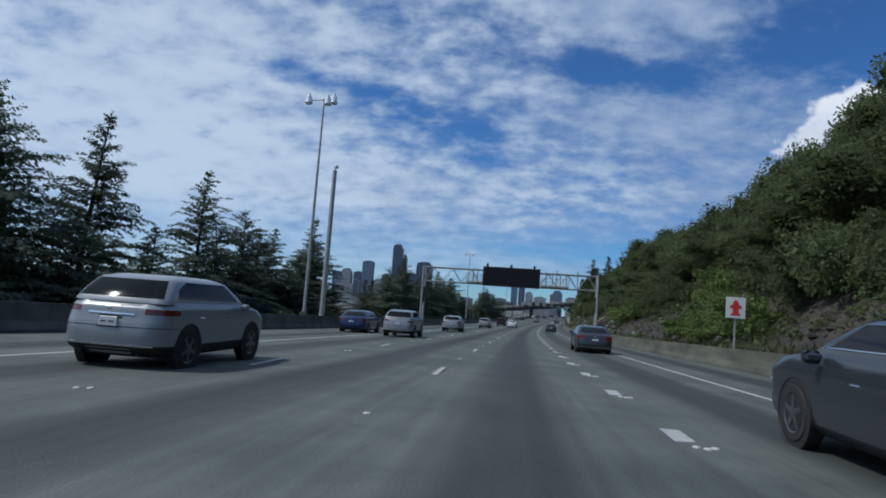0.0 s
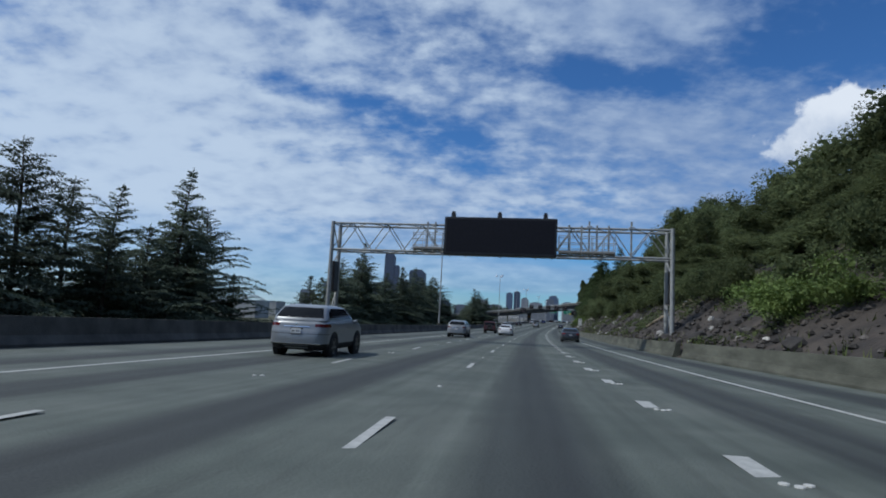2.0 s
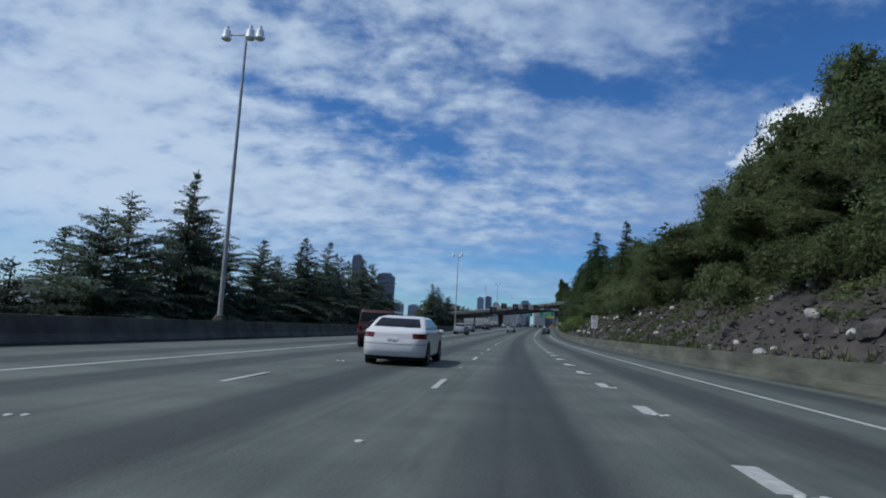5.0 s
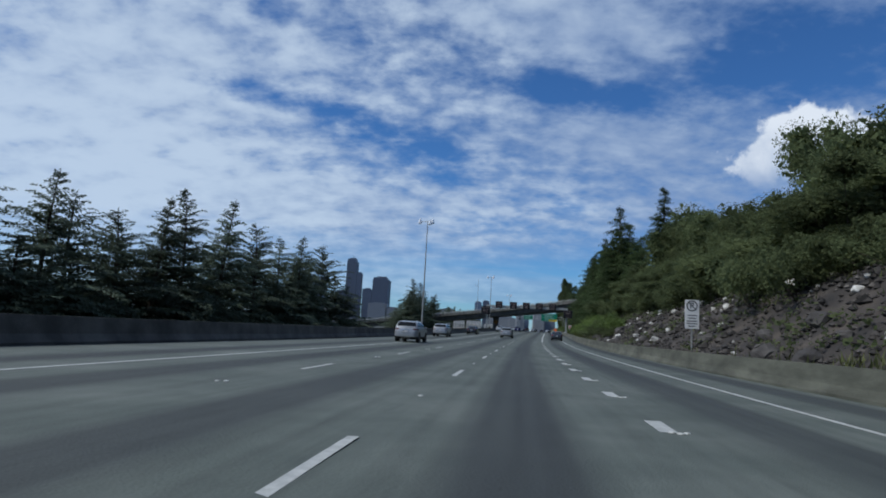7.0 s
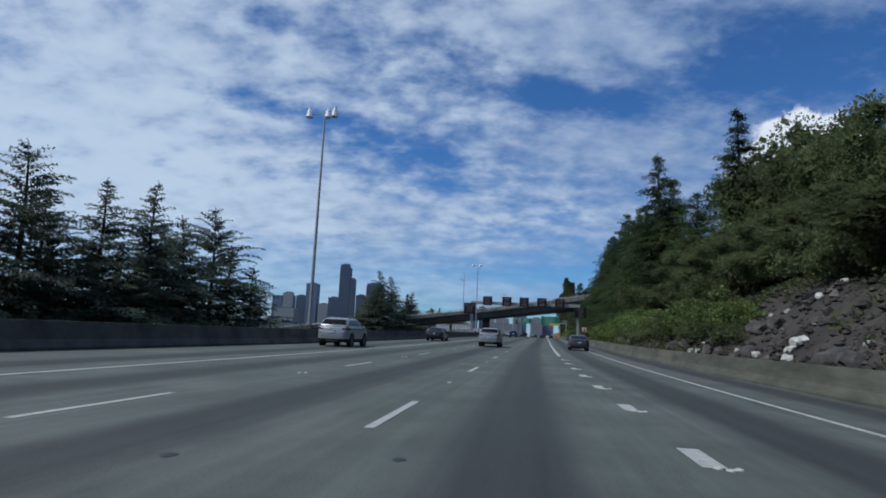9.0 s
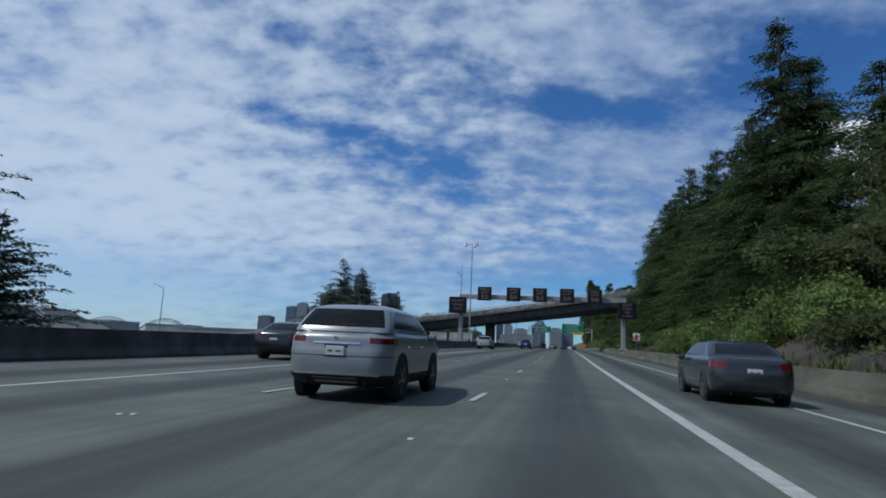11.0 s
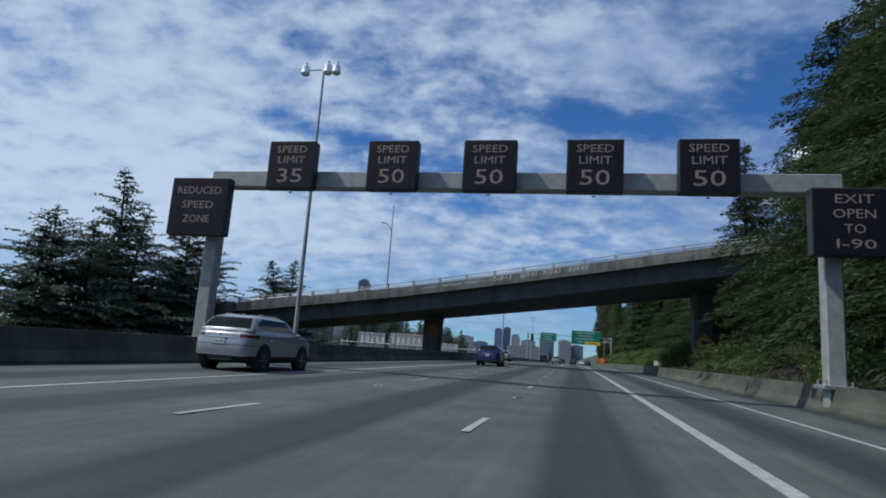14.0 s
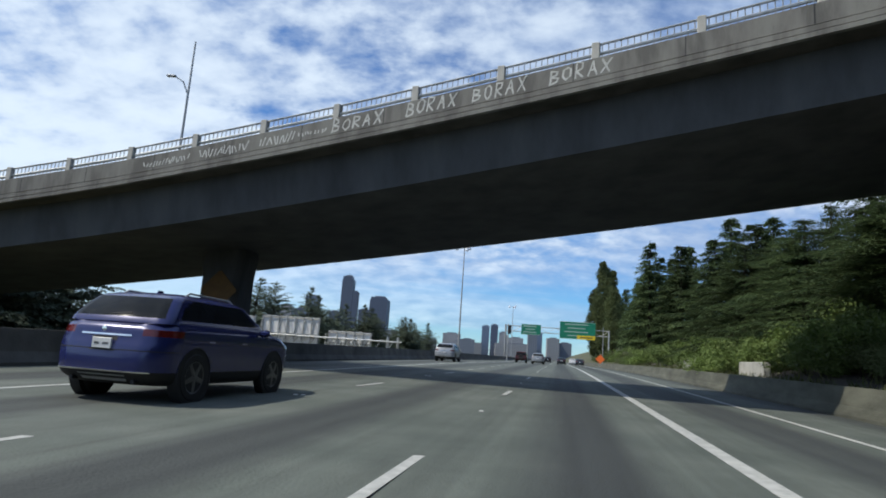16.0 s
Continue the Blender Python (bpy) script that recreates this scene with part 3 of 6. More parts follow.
# ---------------------------------------------------------------- gantry with the large message board
def message_gantry():
    g = thing("sign_gantry", at(120.85, 0, 0.04), "grey steel truss gantry spanning the motorway with a blank message board", "gantry")
    L_, R_, y0, y1, zt, zb = -15.55, 9.95, -0.9, 0.9, 8.75, 6.68
    for x in (L_, R_):
        for y in (y0, y1):
            lean = 0.12 if y < 0 else -0.12
            part("leg", Mesh().tube((x, y - lean, -1.5), (x, y, zt + 0.12), 0.17, 0.15, 14), M_GALV_MATT, g, "", True)
        for a, b in (((y0, 1.2), (y1, 3.4)), ((y1, 3.4), (y0, 5.2)), ((y0, 5.2), (y1, 6.6)), ((y0, 1.2), (y1, 1.2)), ((y0, zt), (y1, zb)), ((y0, zt), (y1, zt)), ((y0, zb), (y1, zb))):
            part("leg_brace", Mesh().tube((x, a[0], a[1]), (x, b[0], b[1]), 0.05, None, 6), M_GALV_MATT, g)
        part("electrical_cabinet", Mesh().box((x + (0.05 if x < 0 else -0.05), 0, 4.6), (0.35, 1.1, 2.4), None, 0.04), M_SIGNBOX, g, "dark cabinet fixed between the legs")
    for y in (y0, y1):
        for z in (zt, zb):
            part("chord", Mesh().tube((L_, y, z), (R_, y, z), 0.085, None, 10), M_GALV_MATT, g, "", True)
    n = 9
    xs = [L_ + (R_ - L_) * i / n for i in range(n + 1)]
    for i in range(n):
        mb, m = Mesh(), (xs[i] + xs[i + 1]) / 2
        for y in (y0, y1):
            mb.tube((xs[i], y, zb), (m, y, zt), 0.042, None, 6).tube((m, y, zt), (xs[i + 1], y, zb), 0.042, None, 6)
        for z in (zt, zb):
            mb.tube((xs[i], y0, z), (m, y1, z), 0.035, None, 6).tube((m, y1, z), (xs[i + 1], y0, z), 0.035, None, 6)
        mb.tube((m, y0, zt), (m, y1, zt), 0.035, None, 6).tube((xs[i], y0, zb), (xs[i], y1, zb), 0.035, None, 6)
        part("lattice", mb, M_GALV_MATT, g)
    # the board, hung in front
    b = part("message_board", Mesh().box((-2.42, -1.72, 7.82), (8.25, 0.9, 2.80), None, 0.05), M_SIGNBOX, g, "large black message board, switched off")
    part("display", Mesh().box((-2.42, -2.178, 7.82), (7.9, 0.012, 2.45)), M_BLACK, b)
    for x in (-5.95, -2.5, 0.85):
        part("beacon", Mesh().box((x, -1.7, 9.40), (0.32, 0.3, 0.36), None, 0.03).box((x, -1.7, 9.63), (0.22, 0.2, 0.12)), M_SIGNBOX, g)
    for x in (-6.2, -5.0, -2.4, 0.2, 1.4):
        part("hanger", Mesh().box((x, -1.1, 7.8), (0.12, 0.14, 2.9)), M_GALV_MATT, g)
    for x0, x1 in ((-8.85, -6.65), (1.85, 5.8)):
        w = part("walkway", Mesh().box(((x0 + x1) / 2, -1.65, 6.82), (x1 - x0, 1.15, 0.14), None, 0.02), M_GRATE, g, "maintenance walkway with rails")
        k = max(2, round((x1 - x0) / 0.72))
        bar = lambda p, q, n_: part(n_, Mesh().tube(p, q, 0.026, None, 6), M_GALV, w)
        for y in (-2.2, -1.1):
            for z in (7.05, 7.5, 7.98):
                bar((x0, y, z), (x1, y, z), "rail")
            for i in range(k + 1):
                x = x0 + (x1 - x0) * i / k
                bar((x, y, 6.85), (x, y, 8.0), "rail_post")
        for x in (x0, x1):
            for z in (7.05, 7.5, 7.98):
                bar((x, -2.2, z), (x, -1.1, z), "rail")
        for i in range(k + 1):
            x = x0 + (x1 - x0) * i / k
            part("bearer", Mesh().box((x, -1.65, 6.71), (0.07, 1.15, 0.09)), M_GALV_MATT, w)
    for x, h in ((2.6, 8.95), (3.5, 8.9), (4.05, 9.25), (4.6, 8.95), (5.45, 8.95), (7.05, 9.3), (-7.4, 8.95), (-8.0, 8.95)):
        part("sign_post", Mesh().box((x, -1.02, (6.6 + h) / 2), (0.13, 0.13, h - 6.6)), M_GALV_MATT, g)
    for x in (4.05, 7.05):
        part("sensor", Mesh().box((x, -1.1, 8.78), (0.42, 0.3, 0.22), None, 0.03), M_GALV, g)
    # the span climbs a little to the right
    fall = Matrix.Identity(4)
    fall[2][0], fall[2][3] = 0.006, 0.006 * 2.8 - 0.04
    for o in g.children_recursive:
        o.data.transform(fall)


# ---------------------------------------------------------------- gantry with the speed signs
def speed_sign(parent, x, z, w, h, lines, y=-0.62):
    b = part("speed_sign", Mesh().box((x, y, z), (w, 0.42, h), None, 0.03), M_SIGNBOX, parent, "black lane speed sign with lit letters")
    part("display", Mesh().box((x, y - 0.212, z), (w - 0.12, 0.01, h - 0.12)), M_BLACK, b)
    for body, dz, size, width in lines:
        me = text_mesh(body, size, M_LED, "letters", width)
        me.transform(Matrix.Translation((x, y - 0.221, z + dz)))
        part("letters", me, None, b)
    part("drain_hook", Mesh().tube((x, y, z - h / 2), (x, y, z - h / 2 - 0.10), 0.02, None, 6).box((x, y, z - h / 2 - 0.11), (0.14, 0.04, 0.03)), M_GALV_MATT, b)
    part("mount", Mesh().box((x, y + 0.34, z - 0.3), (0.5, 0.26, 0.8)), M_GALV_MATT, b)


def speed_gantry():
    g = thing("speed_gantry", at(359.9, 0, 0), "grey steel box gantry carrying five lit speed limit signs", "gantry")
    part("beam", Mesh().box((-3.43, 0, 7.26), (22.8, 0.62, 0.64), None, 0.03), M_GALV_MATT, g, "painted steel box beam")
    for x in (-14.55, 7.62):
        part("post", Mesh().box((x, 0, 3.2), (0.56, 0.5, 8.1), None, 0.05), M_GALV_MATT, g, "square steel post")
        part("base_plate", Mesh().box((x, 0, 0.75), (0.95, 0.9, 0.14), None, 0.02), M_GALV, g)
        for a in (-0.36, 0.36):
            for c in (-0.34, 0.34):
                part("anchor_bolt", Mesh().tube((x + a, c, 0.8), (x + a, c, 0.96), 0.03, None, 6), M_GALV, g)
    for i, x in enumerate((-11.2, -7.15, -3.52, 0.14, 3.82)):
        speed_sign(g, x, 7.68, 1.92, 1.9, [("SPEED", 0.60, 0.40, 1.25), ("LIMIT", 0.18, 0.40, 1.1), ("35" if i == 0 else "50", -0.46, 0.78, 1.0)])
    speed_sign(g, -14.95, 5.98, 2.5, 2.3, [("REDUCED", 0.62, 0.42, 1.9), ("SPEED", 0.05, 0.42, 1.35), ("ZONE", -0.52, 0.42, 1.15)])
    speed_sign(g, 8.05, 5.88, 2.45, 2.2, [("EXIT", 0.72, 0.42, 1.1), ("OPEN", 0.24, 0.42, 1.2), ("TO", -0.24, 0.42, 0.6), ("I-90", -0.72, 0.42, 1.1)])


# ---------------------------------------------------------------- lamp posts
def lamp_post():
    g = thing("street_lamp", at(70.4, -14.65, 0), "tall slim steel mast with three bright lamp heads", "street lamp", "high mast lamps")
    part("base", Mesh().box((0, 0, 0.55), (0.5, 0.5, 1.0), None, 0.06).lathe([(0.24, 1.05), (0.24, 1.12), (0.14, 1.16)], 12), M_CONC, g)
    part("mast", Mesh().tube((0, 0, 1.05), (0, 0, 15.9), 0.125, 0.06, 12), M_POLE, g, "", True)
    part("crossarm", Mesh().tube((-1.12, 0.0, 15.98), (0.66, 0.1, 16.05), 0.04, None, 8).tube((0, 0, 15.8), (0, 0, 16.1), 0.07, None, 8).tube((0, 0, 16), (0.45, -0.5, 15.9), 0.04, None, 8), M_POLE, g)
    for x, y, z in ((-1.12, 0, 15.98), (0.68, 0.12, 16.05), (0.46, -0.52, 15.75)):
        h = part("lamp_head", Mesh().lathe([(0.0, 0.46), (0.10, 0.46), (0.11, 0.30), (0.20, 0.24), (0.23, 0.0), (0.27, -0.20), (0.25, -0.22), (0.0, -0.24)], 14, Matrix.Translation((x, y, z))), M_LAMPHEAD, g, "shiny metal lamp head", True)
        part("lens", Mesh().lathe([(0.23, -0.225), (0.20, -0.28), (0.0, -0.30)], 14, Matrix.Translation((x, y, z))), M_WHITE, h)
    for s, u in ((170.4, -15.0), (269.6, -14.85), (368.0, -14.5), (466.0, -14.5), (566, -14.5), (666, -14.5)):
        copy_thing(g, at(s, u, 0))
    c = thing("camera_pole", at(75.85, -15.25, 0), "thick grey steel camera pole behind the barrier", "pole")
    part("mast", Mesh().tube((0, 0, -1.5), (0, 0, 12.3), 0.22, 0.16, 14), M_POLE, c, "", True)
    part("camera_head", Mesh().tube((0, 0, 12.3), (0, 0, 12.55), 0.05, None, 8).lathe([(0.0, 12.78), (0.12, 12.74), (0.15, 12.6), (0.1, 12.5), (0.0, 12.48)], 12, Matrix.Translation((0.12, 0, -0.05))).box((0.05, 0, 12.56), (0.3, 0.08, 0.06)), M_POLE, c, "", True)


# ---------------------------------------------------------------- overpass
def by(x):
    return 401.43 - 0.0696 * x - 0.0037 * x * x


def bz(x):
    return 2.91 + 0.1375 * x


def bframe(x):
    """The near edge at x: its place at the rail's top, along and across."""
    d = Vector((1, -0.0696 - 0.0074 * x, 0)).normalized()
    return Vector((x, by(x), bz(x))), d, Vector((-d.y, d.x, 0))


def bridge():
    g = thing("overpass", Matrix.Identity(4), "grey concrete ramp bridge with a steel rail and sprayed scrawl", "bridge", "", "structure")
    xs = [-95 + 2.5 * i for i in range(75)]
    # profile: a from the near edge inwards, b from the line of the deck; the near edge is banked up to the right
    def bank(x):
        return min(max(0.016 * (x - 23.0), -0.1), 0.30)

    def banked(pts, mat, name, label=""):
        rings = []
        for x in xs:
            o, d, n = bframe(x)
            rings.append([o + n * a + Vector((0, 0, b + bank(x) * (1 - a / 11.6))) for a, b in pts])
        return part(name, Mesh().loft(rings), mat, g, label)
    banked([(0.0, -0.33), (0.26, -0.33), (0.30, -0.92), (0.0, -0.92)], M_BRIDGE, "parapet", "concrete parapet, weathered, with sprayed scrawl")
    banked([(0.03, -0.923), (11.6, -0.923), (11.6, -1.32), (0.03, -1.32)], M_DARK_CONC, "deck")
    banked([(-0.03, -0.955), (0.026, -0.955), (0.026, -1.11), (-0.03, -1.11)], M_BRIDGE, "edge_band")
    banked([(-0.07, -1.15), (0.026, -1.15), (0.026, -1.31), (-0.07, -1.29)], M_BRIDGE, "edge_beam")
    banked([(0.7, -1.323), (10.9, -1.323), (10.6, -3.02), (0.95, -2.82)], M_BRIDGE_SHADED, "box_girder", "dark shaded concrete box girder")
    banked([(11.3, -0.33), (11.58, -0.33), (11.58, -0.92), (11.3, -0.92)], M_BRIDGE, "parapet")
    for a in (0.13, 11.44):
        for z, r, mt in ((0.14, 0.036, M_POLE), (-0.16, 0.052, M_GALV)):
            mb = Mesh()
            for i in range(len(xs) - 1):
                o, d, n = bframe(xs[i])
                o2, d2, n2 = bframe(xs[i + 1])
                k = 1 - a / 11.6
                mb.tube(o + n * a + Vector((0, 0, z + bank(xs[i]) * k)), o2 + n2 * a + Vector((0, 0, z + bank(xs[i + 1]) * k)), r, None, 6)
            part("rail_bar", mb, mt, g)
    post = Mesh().box((0, 0, -0.09), (0.24, 0.20, 0.58), None, 0.02).data("rail_post")
    post.materials.append(M_PALECONC)
    x = -92.0
    bal = Mesh()
    while x < 85:
        o, d, n = bframe(x)
        rot = Matrix(((d.x, n.x, 0, 0), (d.y, n.y, 0, 0), (0, 0, 1, 0), (0, 0, 0, 1)))
        for a in (0.13, 11.44):
            ob = new("rail_post", post)
            ob.parent = g
            ob.matrix_world = Matrix.Translation(o + n * a + Vector((0, 0, bank(x) * (1 - a / 11.6)))) @ rot
        for j in range(1, 16):
            xx = x + 2.75 * j / 16
            o2, d2, n2 = bframe(xx)
            c = o2 + n2 * 0.13 + Vector((0, 0, bank(xx)))
            bal.tube(c + Vector((0, 0, -0.34)), c + Vector((0, 0, 0.13)), 0.017, None, 4, False)
        x += 2.75
    tagged(part("balusters", bal, M_POLE, g), kind="stuff")
    # joints in the parapet face
    mb = Mesh()
    for i in range(60):
        x = -90 + 2.95 * i
        o, d, n = bframe(x)
        mb.box((0, 0, 0), (0.03, 0.01, 0.58), Matrix.Translation(o + n * -0.002 + Vector((0, 0, bank(x) - 0.625))) @ Matrix(((d.x, n.x, 0, 0), (d.y, n.y, 0, 0), (0, 0, 1, 0), (0, 0, 0, 1))))
    part("parapet_joint", mb, M_DARK, g)

    # sprayed words on the parapet, letter by letter; the unreadable ones are plain strokes
    def on_face(x, h):
        o, d, n = bframe(x)
        return Matrix(((d.x, n.x, 0.10 * d.x, o.x - n.x * 0.008), (d.y, n.y, 0.10 * d.y, o.y - n.y * 0.008), (0.145, 0, 1, o.z + h + bank(x)), (0, 0, 0, 1)))
    strokes = {"B": [(0, 0), (0, 1), (0.6, 0.85), (0.55, 0.6), (0, 0.5), (0.75, 0.35), (0.65, 0.05), (0, 0)], "O": [(0.35, 0), (0, 0.3), (0.05, 0.8), (0.4, 1), (0.75, 0.75), (0.7, 0.2), (0.35, 0)],
               "R": [(0, 0), (0.02, 1), (0.65, 0.9), (0.6, 0.6), (0.05, 0.45), (0.75, 0)], "A": [(0, 0), (0.35, 1), (0.55, 0.45), (0.1, 0.4), (0.55, 0.45), (0.75, 0)], "X": [(0, 0), (0.8, 1), (0.4, 0.5), (0, 1), (0.8, 0)]}
    rnd = random.Random(5)
    for x0, x1, tall in ((26.15, 28.0, 0.44), (28.75, 30.45, 0.46), (30.9, 32.6, 0.46), (33.2, 35.0, 0.44)):
        mb = Mesh()
        step = (x1 - x0) / 5
        for k, ch in enumerate("BORAX"):
            m = on_face(x0 + step * (k + 0.1), -0.86 + rnd.uniform(0, 0.06))
            w, h = step * 0.85, tall * rnd.uniform(0.88, 1.1)
            pts = [(px * w + rnd.uniform(-0.02, 0.02), pz * h + rnd.uniform(-0.02, 0.02)) for px, pz in strokes[ch]]
            for (ax, az), (bx, bz_) in zip(pts, pts[1:]):
                ln = math.hypot(bx - ax, bz_ - az)
                mb.box((0, 0, 0), (ln + 0.03, 0.006, rnd.uniform(0.038, 0.06)), m @ Matrix.Translation(((ax + bx) / 2, 0, (az + bz_) / 2)) @ Matrix.Rotation(-math.atan2(bz_ - az, bx - ax), 4, "Y"))
        part("sprayed_word", mb, M_SPRAY, g, "pale sprayed word")
    for x0, x1, tall in ((18.75, 19.6, 0.22), (19.7, 20.75, 0.24), (21.1, 23.0, 0.34), (23.5, 24.8, 0.36), (24.95, 26.0, 0.14)):
        mb = Mesh()
        x = x0
        while x < x1:
            mb.box((0, 0, 0), (0.042, 0.006, tall * rnd.uniform(0.7, 1.1)), on_face(x, -0.68 + rnd.uniform(-0.04, 0.04)) @ Matrix.Rotation(rnd.uniform(-0.5, 0.5), 4, "Y"))
            x += rnd.uniform(0.09, 0.17)
        part("sprayed_strokes", mb, M_SPRAY, g, "pale sprayed strokes")
    # columns with flared heads
    for s, u, w, dd in ((405.0, -15.6, 1.9, 1.6), (402.5, 12.0, 1.9, 1.9), (408, -44, 1.9, 1.6)):
        c = P(s, u, 0)
        zt = bz(c.x) - 3.1
        z0 = c.z + (rise(s, u) if u < 0 else 0.2) - 0.6
        m = Matrix.Translation((c.x, c.y, 0)) @ Matrix.Rotation(-heading(s), 4, "Z")
        ring = lambda z, k: [m @ Vector((x * w / 2 * k, y * dd / 2, z)) for x, y in ((-1, -0.75), (-0.75, -1), (0.75, -1), (1, -0.75), (1, 0.75), (0.75, 1), (-0.75, 1), (-1, 0.75))]
        part("column", Mesh().loft([ring(z0, 1), ring(zt - 1.2, 1), ring(zt - 0.3, 1.12), ring(zt + 0.3, 1.12)]), M_BRIDGE_SHADED, g, "concrete bridge column")
    lp = thing("bridge_lamp", Matrix.Translation((P(410.5, -23.1, 0).x, P(410.5, -23.1, 0).y, bz(P(410.5, -23, 0).x) - 0.9)), "slim steel street lamp on the far side of the bridge", "street lamp")
    top = P(410.5, -23.0, 18.7).z - lp.matrix_world.translation.z
    part("mast", Mesh().tube((0, 0, -0.3), (0, 0, top), 0.11, 0.05, 10), M_POLE, lp, "", True)
    part("arm", Mesh().path([(0, 0, top - 3.5), (-0.35, -0.1, top - 2.7), (-0.8, -0.2, top - 2.45)], [0.045, 0.04, 0.035]), M_POLE, lp)
    part("lamp_head", Mesh().box((-1.05, -0.25, top - 2.42), (0.6, 0.26, 0.14), None, 0.05), M_GALV, lp)


# ---------------------------------------------------------------- trees
def soup(verts, k, name, mats, index=None):
    me = bpy.data.meshes.new(name)
    n = len(verts) // k
    me.from_pydata(verts, [], np.arange(n * k).reshape(n, k))
    for m in mats:
        me.materials.append(m)
    if index is not None:
        me.polygons.foreach_set("material_index", index.astype(np.int32))
    me.update()
    return me


def sprays(rng, base, along, down, length, width):
    """Flat diamond sprays of needles: one quad each, from base along a direction, drooping."""
    n = len(base)
    side = np.cross(along, down + rng.normal(0, 0.35, (n, 3)))
    side /= np.linalg.norm(side, axis=1)[:, None] + 1e-6
    tip = base + along * length[:, None] + down * (length * 0.45)[:, None]
    mid = base + along * (length * 0.5)[:, None] + down * (length * 0.12)[:, None]
    q = np.stack([base, mid + side * width[:, None], tip, mid - side * width[:, None]], 1)
    return q.reshape(-1, 3)


def conifer_meshes(seed, height, spread, droop, gap, bare, thick=1.0, tip_lean=0.0, taper=0.95, ragged=0.0):
    """A cedar or fir: trunk with limbs, and a crown of needle sprays on tiers of limbs."""
    rng = np.random.default_rng(seed)
    lean = rng.normal(0, 0.02, 2)
    top = np.array([lean[0] * height + tip_lean, lean[1] * height, height])
    mb = Mesh()
    tr = [(0, 0, -1.0)] + [(lean[0] * height * t + tip_lean * t ** 6, lean[1] * height * t, height * t) for t in (0.25, 0.5, 0.75, 0.9, 1.0)]
    mb.path(tr, [height * 0.017, height * 0.014, height * 0.010, height * 0.006, height * 0.003, 0.015], 8)
    bases, dirs, downs, lens, wids = [], [], [], [], []
    z = bare * height
    while z < height * 0.985:
        t = z / height
        shape = (1 - t) ** taper * (0.8 + 0.2 * min(1, (t - bare + 0.08) / 0.18))
        wild = float(ragged)
        k = int(rng.integers(4, 7)) + (1 if ragged and t < 0.75 else 0) if t < 0.8 else 3
        for _ in range(k):
            az = rng.uniform(0, 2 * math.pi)
            ln = spread * shape * rng.uniform(0.5 - 0.08 * wild, 1.0 + 0.1 * wild) * (1.3 if rng.random() < 0.3 else 1.0) + 0.35 - 0.12 * wild
            up = rng.uniform(0.05, 0.45) - 0.15 * (1 - t) + wild * (0.12 + 0.45 * t)
            m = max(4, int(ln / (0.2 * thick)))
            tt = np.linspace(0.12, 1, m)
            rad = ln * tt
            pz = z + ln * (up * tt - droop * tt ** 2.2) + rng.normal(0, 0.03, m)
            cx = lean[0] * z + tip_lean * t ** 6
            pts = np.stack([cx + np.cos(az) * rad, lean[1] * z + np.sin(az) * rad, pz], 1)
            mb.tube((cx, lean[1] * z, z), pts[m // 2], 0.02 + 0.02 * ln / spread * 2, 0.02, 4, False)
            mb.tube(pts[m // 2], pts[-1], 0.02, 0.008, 4, False)
            out = np.array([np.cos(az), np.sin(az), 0])
            sd = np.array([-np.sin(az), np.cos(az), 0])
            w = (0.34 - 0.11 * wild) * ln * np.sin(np.clip(tt * 1.05, 0, 1) * math.pi * 0.92 + 0.15) + 0.12
            if ragged:
                w *= 1.2
            for sgn in (-1, 1, -0.45, 0.45, 0.0) if thick > 1.5 else (-1, 1, -0.45, 0.45, 0.0, 0.75, -0.75):
                b = pts + sd * (sgn * w * rng.uniform(0.1, 0.75, m))[:, None] + rng.normal(0, 0.14 if 0 < wild < 1 else 0.06, (m, 3))
                a = out * 0.75 + sd * sgn * 0.9 + rng.normal(0, 0.22, (m, 3))
                a /= np.linalg.norm(a, axis=1)[:, None]
                bases.append(b)
                dirs.append(a)
                downs.append(np.tile([0, 0, -1.0], (m, 1)) * rng.uniform(0.4 - 0.25 * wild, 1.5 - 0.3 * wild, (m, 1)))
                lens.append(rng.uniform(0.30, 0.62, m) * thick * (1 - wild * 0.30 * tt) * (1 - wild * 0.62 * t))
                wids.append(rng.uniform(0.035, 0.08, m) * thick * (1 + 0.3 * wild - wild * 0.35 * tt))
        z += gap * rng.uniform(0.6, 1.4) * (1 - 0.45 * t)
    # a thin leading shoot
    m = 26
    zz = np.linspace(height * 0.86, height * 1.0, m)
    b = np.stack([lean[0] * zz + tip_lean * (zz / height) ** 6, lean[1] * zz, zz], 1)
    for _ in range(3):
        a = rng.normal(0, 1, (m, 3))
        a[:, 2] = 0.5
        a /= np.linalg.norm(a, axis=1)[:, None]
        bases.append(b), dirs.append(a), downs.append(np.tile([0, 0, -0.3], (m, 1))), lens.append(rng.uniform(0.10, 0.26, m)), wids.append(rng.uniform(0.03, 0.06, m))
    V = sprays(rng, np.concatenate(bases), np.concatenate(dirs), np.concatenate(downs), np.concatenate(lens), np.concatenate(wids))
    return mb, V


def conifer(name, seed, height, spread, droop, gap, bare, mat, label, thick=1.0, tip_lean=0.0, taper=0.95, ragged=0.0):
    mb, V = conifer_meshes(seed, height, spread, droop, gap, bare, thick, tip_lean, taper, ragged)
    g = thing(name, Matrix.Translation((0, 0, 0)), label, "tree")
    t = part("trunk", mb, M_BARK, g)
    part("crown", soup(V, 4, "crown", [mat]), None, g)
    return g


